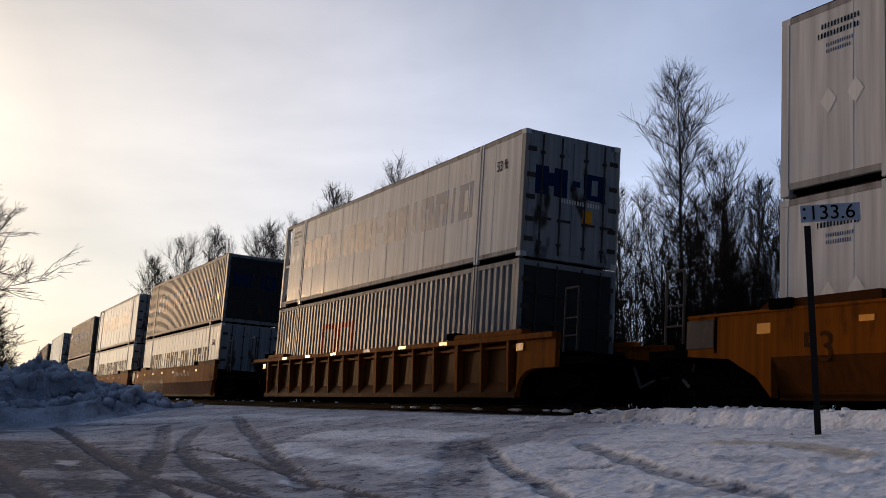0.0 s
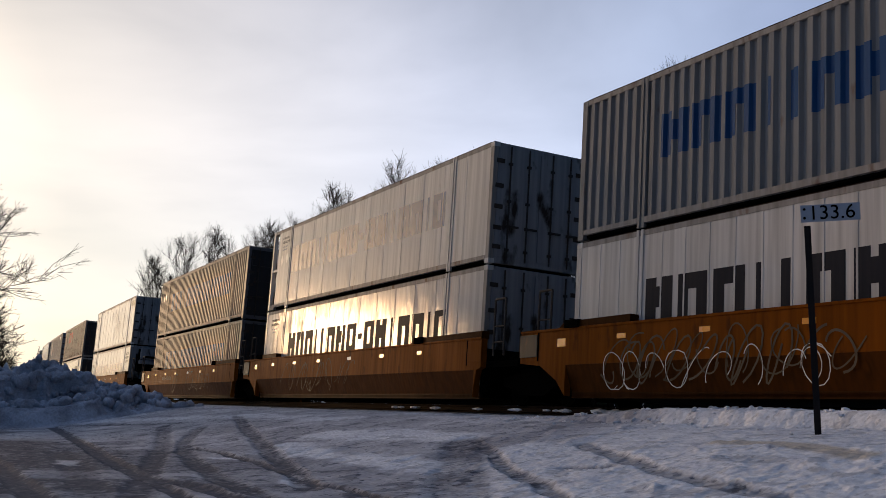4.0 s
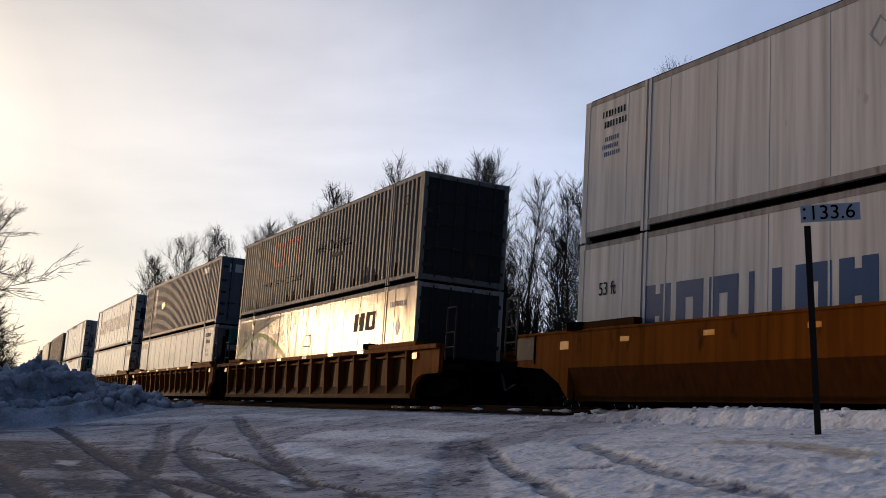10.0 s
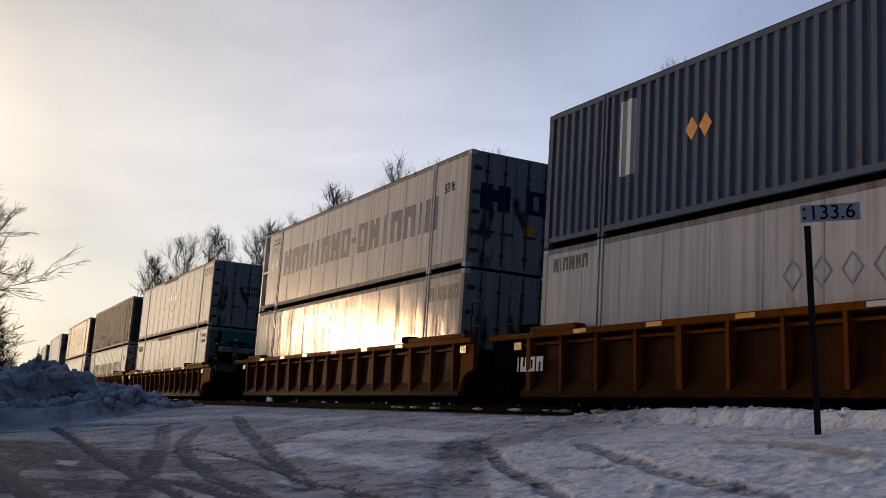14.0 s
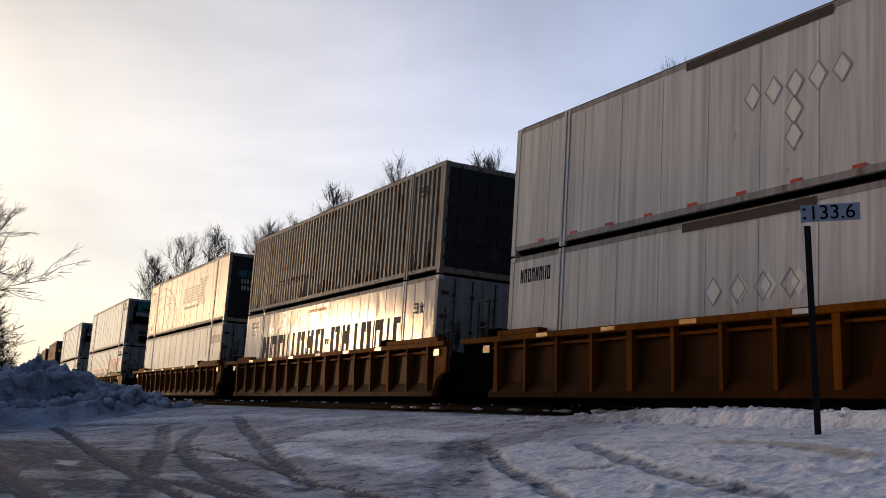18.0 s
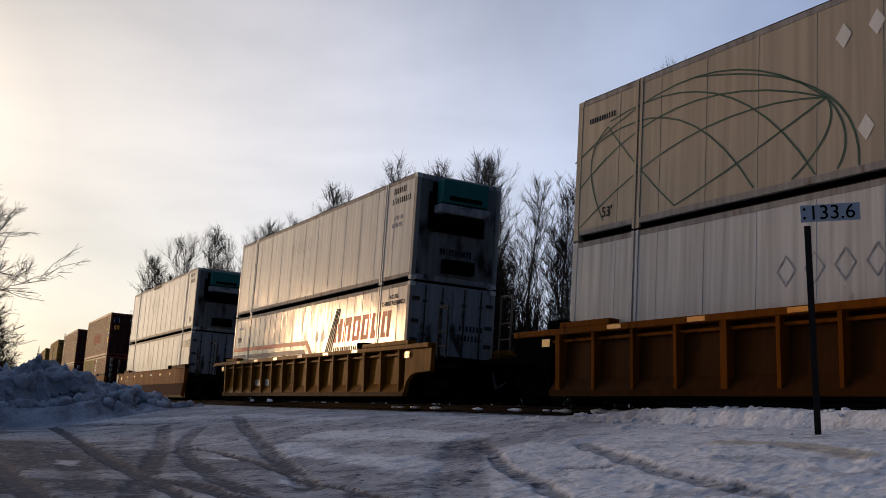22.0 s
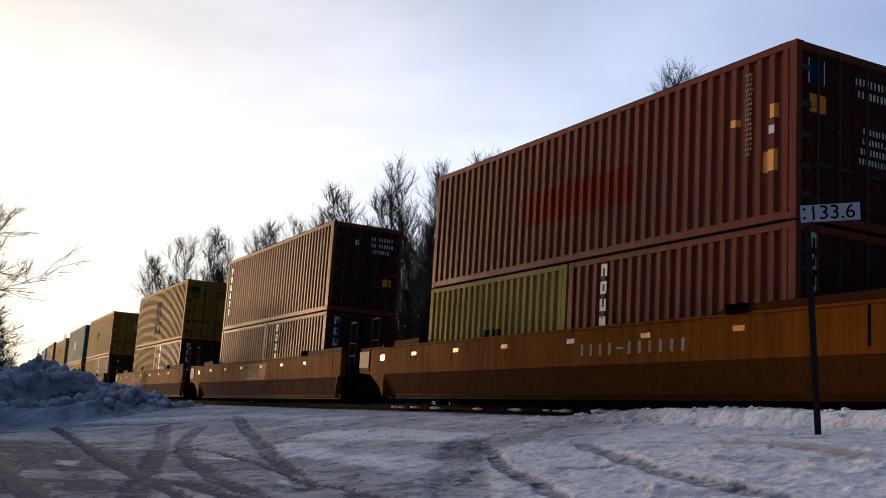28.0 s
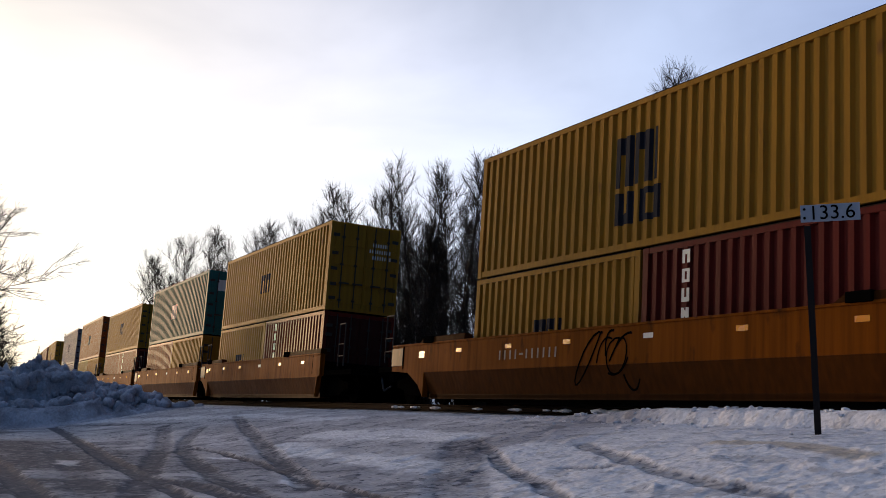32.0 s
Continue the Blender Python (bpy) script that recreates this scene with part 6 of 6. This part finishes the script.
BUSH = bare_tree(17, 4, 9, 0.26, 0.1, stems=7, twigs=4, fine=0.008, label="leafless brushwood thicket at the edge of the trees")


def plant(kind, x, y, size, turn, first=[set()]):
    m = Matrix.Translation((x, y, height_at(x, y))) @ Matrix.Rotation(turn, 4, "Z")
    if kind not in first[0]:
        first[0].add(kind)
        ob = kind
    else:
        ob = copy_thing(kind, m)
    ob.matrix_basis = m @ Matrix.Diagonal((size, size, size, 1))
    return ob


def bearing(angle, dist):
    """A place at an angle to the track's far end, seen from the camera."""
    return -dist * math.cos(radians(angle)), dist * math.sin(radians(angle))


# bearing, distance, height, kind
FAR_EDGE = (
    (12.92, 118.2, 15.7, 0), (13.57, 125.0, 16.5, 1), (14.72, 98.2, 15.0, 2), (15.74, 100.5, 16.6, 3), (16.47, 105.0, 16.3, 0),
    (17.86, 103.8, 16.3, 1), (18.99, 72.0, 11.8, 2), (19.65, 77.0, 13.6, 3), (20.49, 88.0, 15.2, 0), (21.33, 77.0, 14.2, 1),
    (22.45, 60.0, 11.4, 4), (23.27, 57.8, 12.5, 3), (23.91, 62.2, 12.6, 1), (24.98, 53.8, 10.9, 0), (25.71, 63.2, 13.7, 3),
    (26.94, 49.8, 12.0, 1), (27.64, 53.5, 12.8, 3), (28.56, 56.8, 12.6, 0), (29.63, 45.2, 11.1, 1), (30.55, 48.5, 11.7, 3),
)
NEAR_EDGE = (
    (31.26, 52.0, 12.4, 0), (33.0, 41.0, 9.2, 1), (34.67, 43.0, 9.3, 3), (36.33, 37.5, 8.4, 2), (38.13, 39.5, 8.4, 0),
    (39.91, 41.5, 8.5, 1), (42.68, 36.0, 7.6, 3), (43.69, 32.0, 7.9, 2), (44.82, 37.8, 8.2, 1), (45.67, 30.8, 7.0, 3),
    (46.92, 33.2, 7.4, 0), (48.15, 29.5, 6.4, 1), (49.02, 35.0, 8.0, 2), (49.82, 28.8, 6.5, 3), (50.7, 31.2, 7.1, 1),
    (51.61, 28.0, 6.2, 0),
)
BIG = bare_tree(31, 14.9, 62, 0.135, 0.42, mat=BIRCH, twigs=9, fine=0.0085, steep=0.95, lift=0.4, gnarl=1.5, label="tall leafless birch standing over the thicket")
plant(BIG, *bearing(41.29, 44.0), 1.0, 0.4)
rnd = random.Random(77)
for b, d, h, k in FAR_EDGE + NEAR_EDGE:
    plant(KINDS[k], *bearing(b, d), h / 10, rnd.uniform(0, 6))
    # lower trees behind and between
    for i in range(3 if b < 31 else 1):
        bb, dd = b + rnd.uniform(-1.0, 1.0), d * rnd.uniform(1.02, 1.25)
        plant(KINDS[rnd.randrange(6)], *bearing(bb, dd), h / 10 * rnd.uniform(0.6, 0.88), rnd.uniform(0, 6))
for i in range(64):
    b = rnd.uniform(24, 53)
    x, y = bearing(b, 1)
    d = 14.0
    while d * y < track_y(d * x) + 8 + 12 * rnd.random() and d < 130:
        d += 0.5
    plant(KINDS[rnd.randrange(6)], x * d, y * d, rnd.uniform(0.5, 0.75), rnd.uniform(0, 6))
for i in range(130):
    b = rnd.uniform(12, 52)
    x, y = bearing(b, 1)
    d = 14.0
    while d * y < track_y(d * x) + rnd.uniform(6.0, 9.0) and d < 130:
        d += 0.5
    plant(BUSH, x * d, y * d, rnd.uniform(0.6, 1.25), rnd.uniform(0, 6))
# young dark spruces in the thicket
YOUNG = tagged(spruce(53, 5), "young dark spruce in the thicket beside the track", group="young spruces beside the track")
for b, d, k in ((35.5, 34, 0.8), (37.4, 33, 0.95), (39.6, 31, 1.0), (40.7, 34, 1.25), (42.2, 30, 0.85), (43.9, 33, 1.1), (45.3, 29, 0.85), (46.8, 31, 1.0), (48.3, 27.5, 0.9), (49.6, 30, 1.0), (51.0, 27, 0.85), (52.4, 29, 1.0)):
    plant(YOUNG, *bearing(b, d), 0.62 * k, b)
# the spreading tree and brush beyond the heap
OLD = bare_tree(44, 10, 46, 0.36, 0.12, stems=2, mat=OLD_BARK, twigs=12, fine=0.0135, steep=0.6, lift=0.1, gnarl=1.8, label="spreading leafless old tree beyond the snow heap")
plant(OLD, *bearing(3.8, 42), 0.86, 1.0)
plant(OLD, *bearing(4.6, 60), 0.7, 3.0)
plant(KINDS[4], *bearing(4.9, 66), 0.62, 2.0)
for b, d, s in ((5.2, 62, 0.9), (5.9, 70, 0.9), (6.5, 84, 1.0), (7.2, 95, 0.9), (5.5, 80, 1.2), (6.9, 105, 1.0)):
    plant(BUSH, *bearing(b, d), s, b * 3)
SPRUCE = spruce(51, 14)
SHADE_SPRUCE = tagged(spruce(52, 13), "dark green spruce added out of view to shade the scene", group="spruces across the road")
# unseen spruces added behind the camera, to shade the train and ground
for i in range(84):
    a = radians(-122 + i * 1.75)
    d = rnd.choice((22, 26, 30)) + rnd.uniform(-1.5, 1.5)
    plant(SHADE_SPRUCE, d * math.cos(a), d * math.sin(a), rnd.uniform(0.75, 1.0), rnd.uniform(0, 6))
# graded row, also added, that shades the right part of the train
for i in range(146):
    x = -270 + i * 1.75 + rnd.uniform(-0.6, 0.6)
    tall = 0.5 + 0.8 * min(1, max(0, (x + 95) / 40))
    plant(SHADE_SPRUCE, x, -24.5 - rnd.uniform(0, 4), tall * rnd.uniform(0.86, 1.1), rnd.uniform(0, 6))
# added to keep the low glow off the far containers' sides
for i in range(70):
    plant(SHADE_SPRUCE, -430 + i * 2.3 + rnd.uniform(-0.8, 0.8), -25 - rnd.uniform(0, 6), rnd.uniform(1.0, 1.35), rnd.uniform(0, 6))
# more unseen spruces, added past the right edge to darken container ends
for i in range(40):
    a = radians(38 + i * 1.9)
    d = rnd.choice((31, 35, 39)) + rnd.uniform(-1, 1)
    plant(SHADE_SPRUCE, d * math.cos(a), d * math.sin(a), rnd.uniform(1.0, 1.4), rnd.uniform(0, 6))
plant(SPRUCE, *bearing(7.62, 330), 1.05, 0)
plant(SPRUCE, *bearing(8.85, 330), 1.3, 1)
plant(SPRUCE, *bearing(9.1, 345), 1.1, 2)
plant(SPRUCE, *bearing(7.4, 350), 0.9, 3)
plant(SPRUCE, *bearing(9.5, 360), 1.0, 3)


# ---- keys ----
def motions():
    for ob, middle, dx, z in MOVING:
        rows = []
        for t in range(0, 33, 2):
            m = on_track(middle + travelled(t))
            rows.append((t, m @ Matrix.Translation((dx, 0, z))))
        walk(ob, rows)


motions()
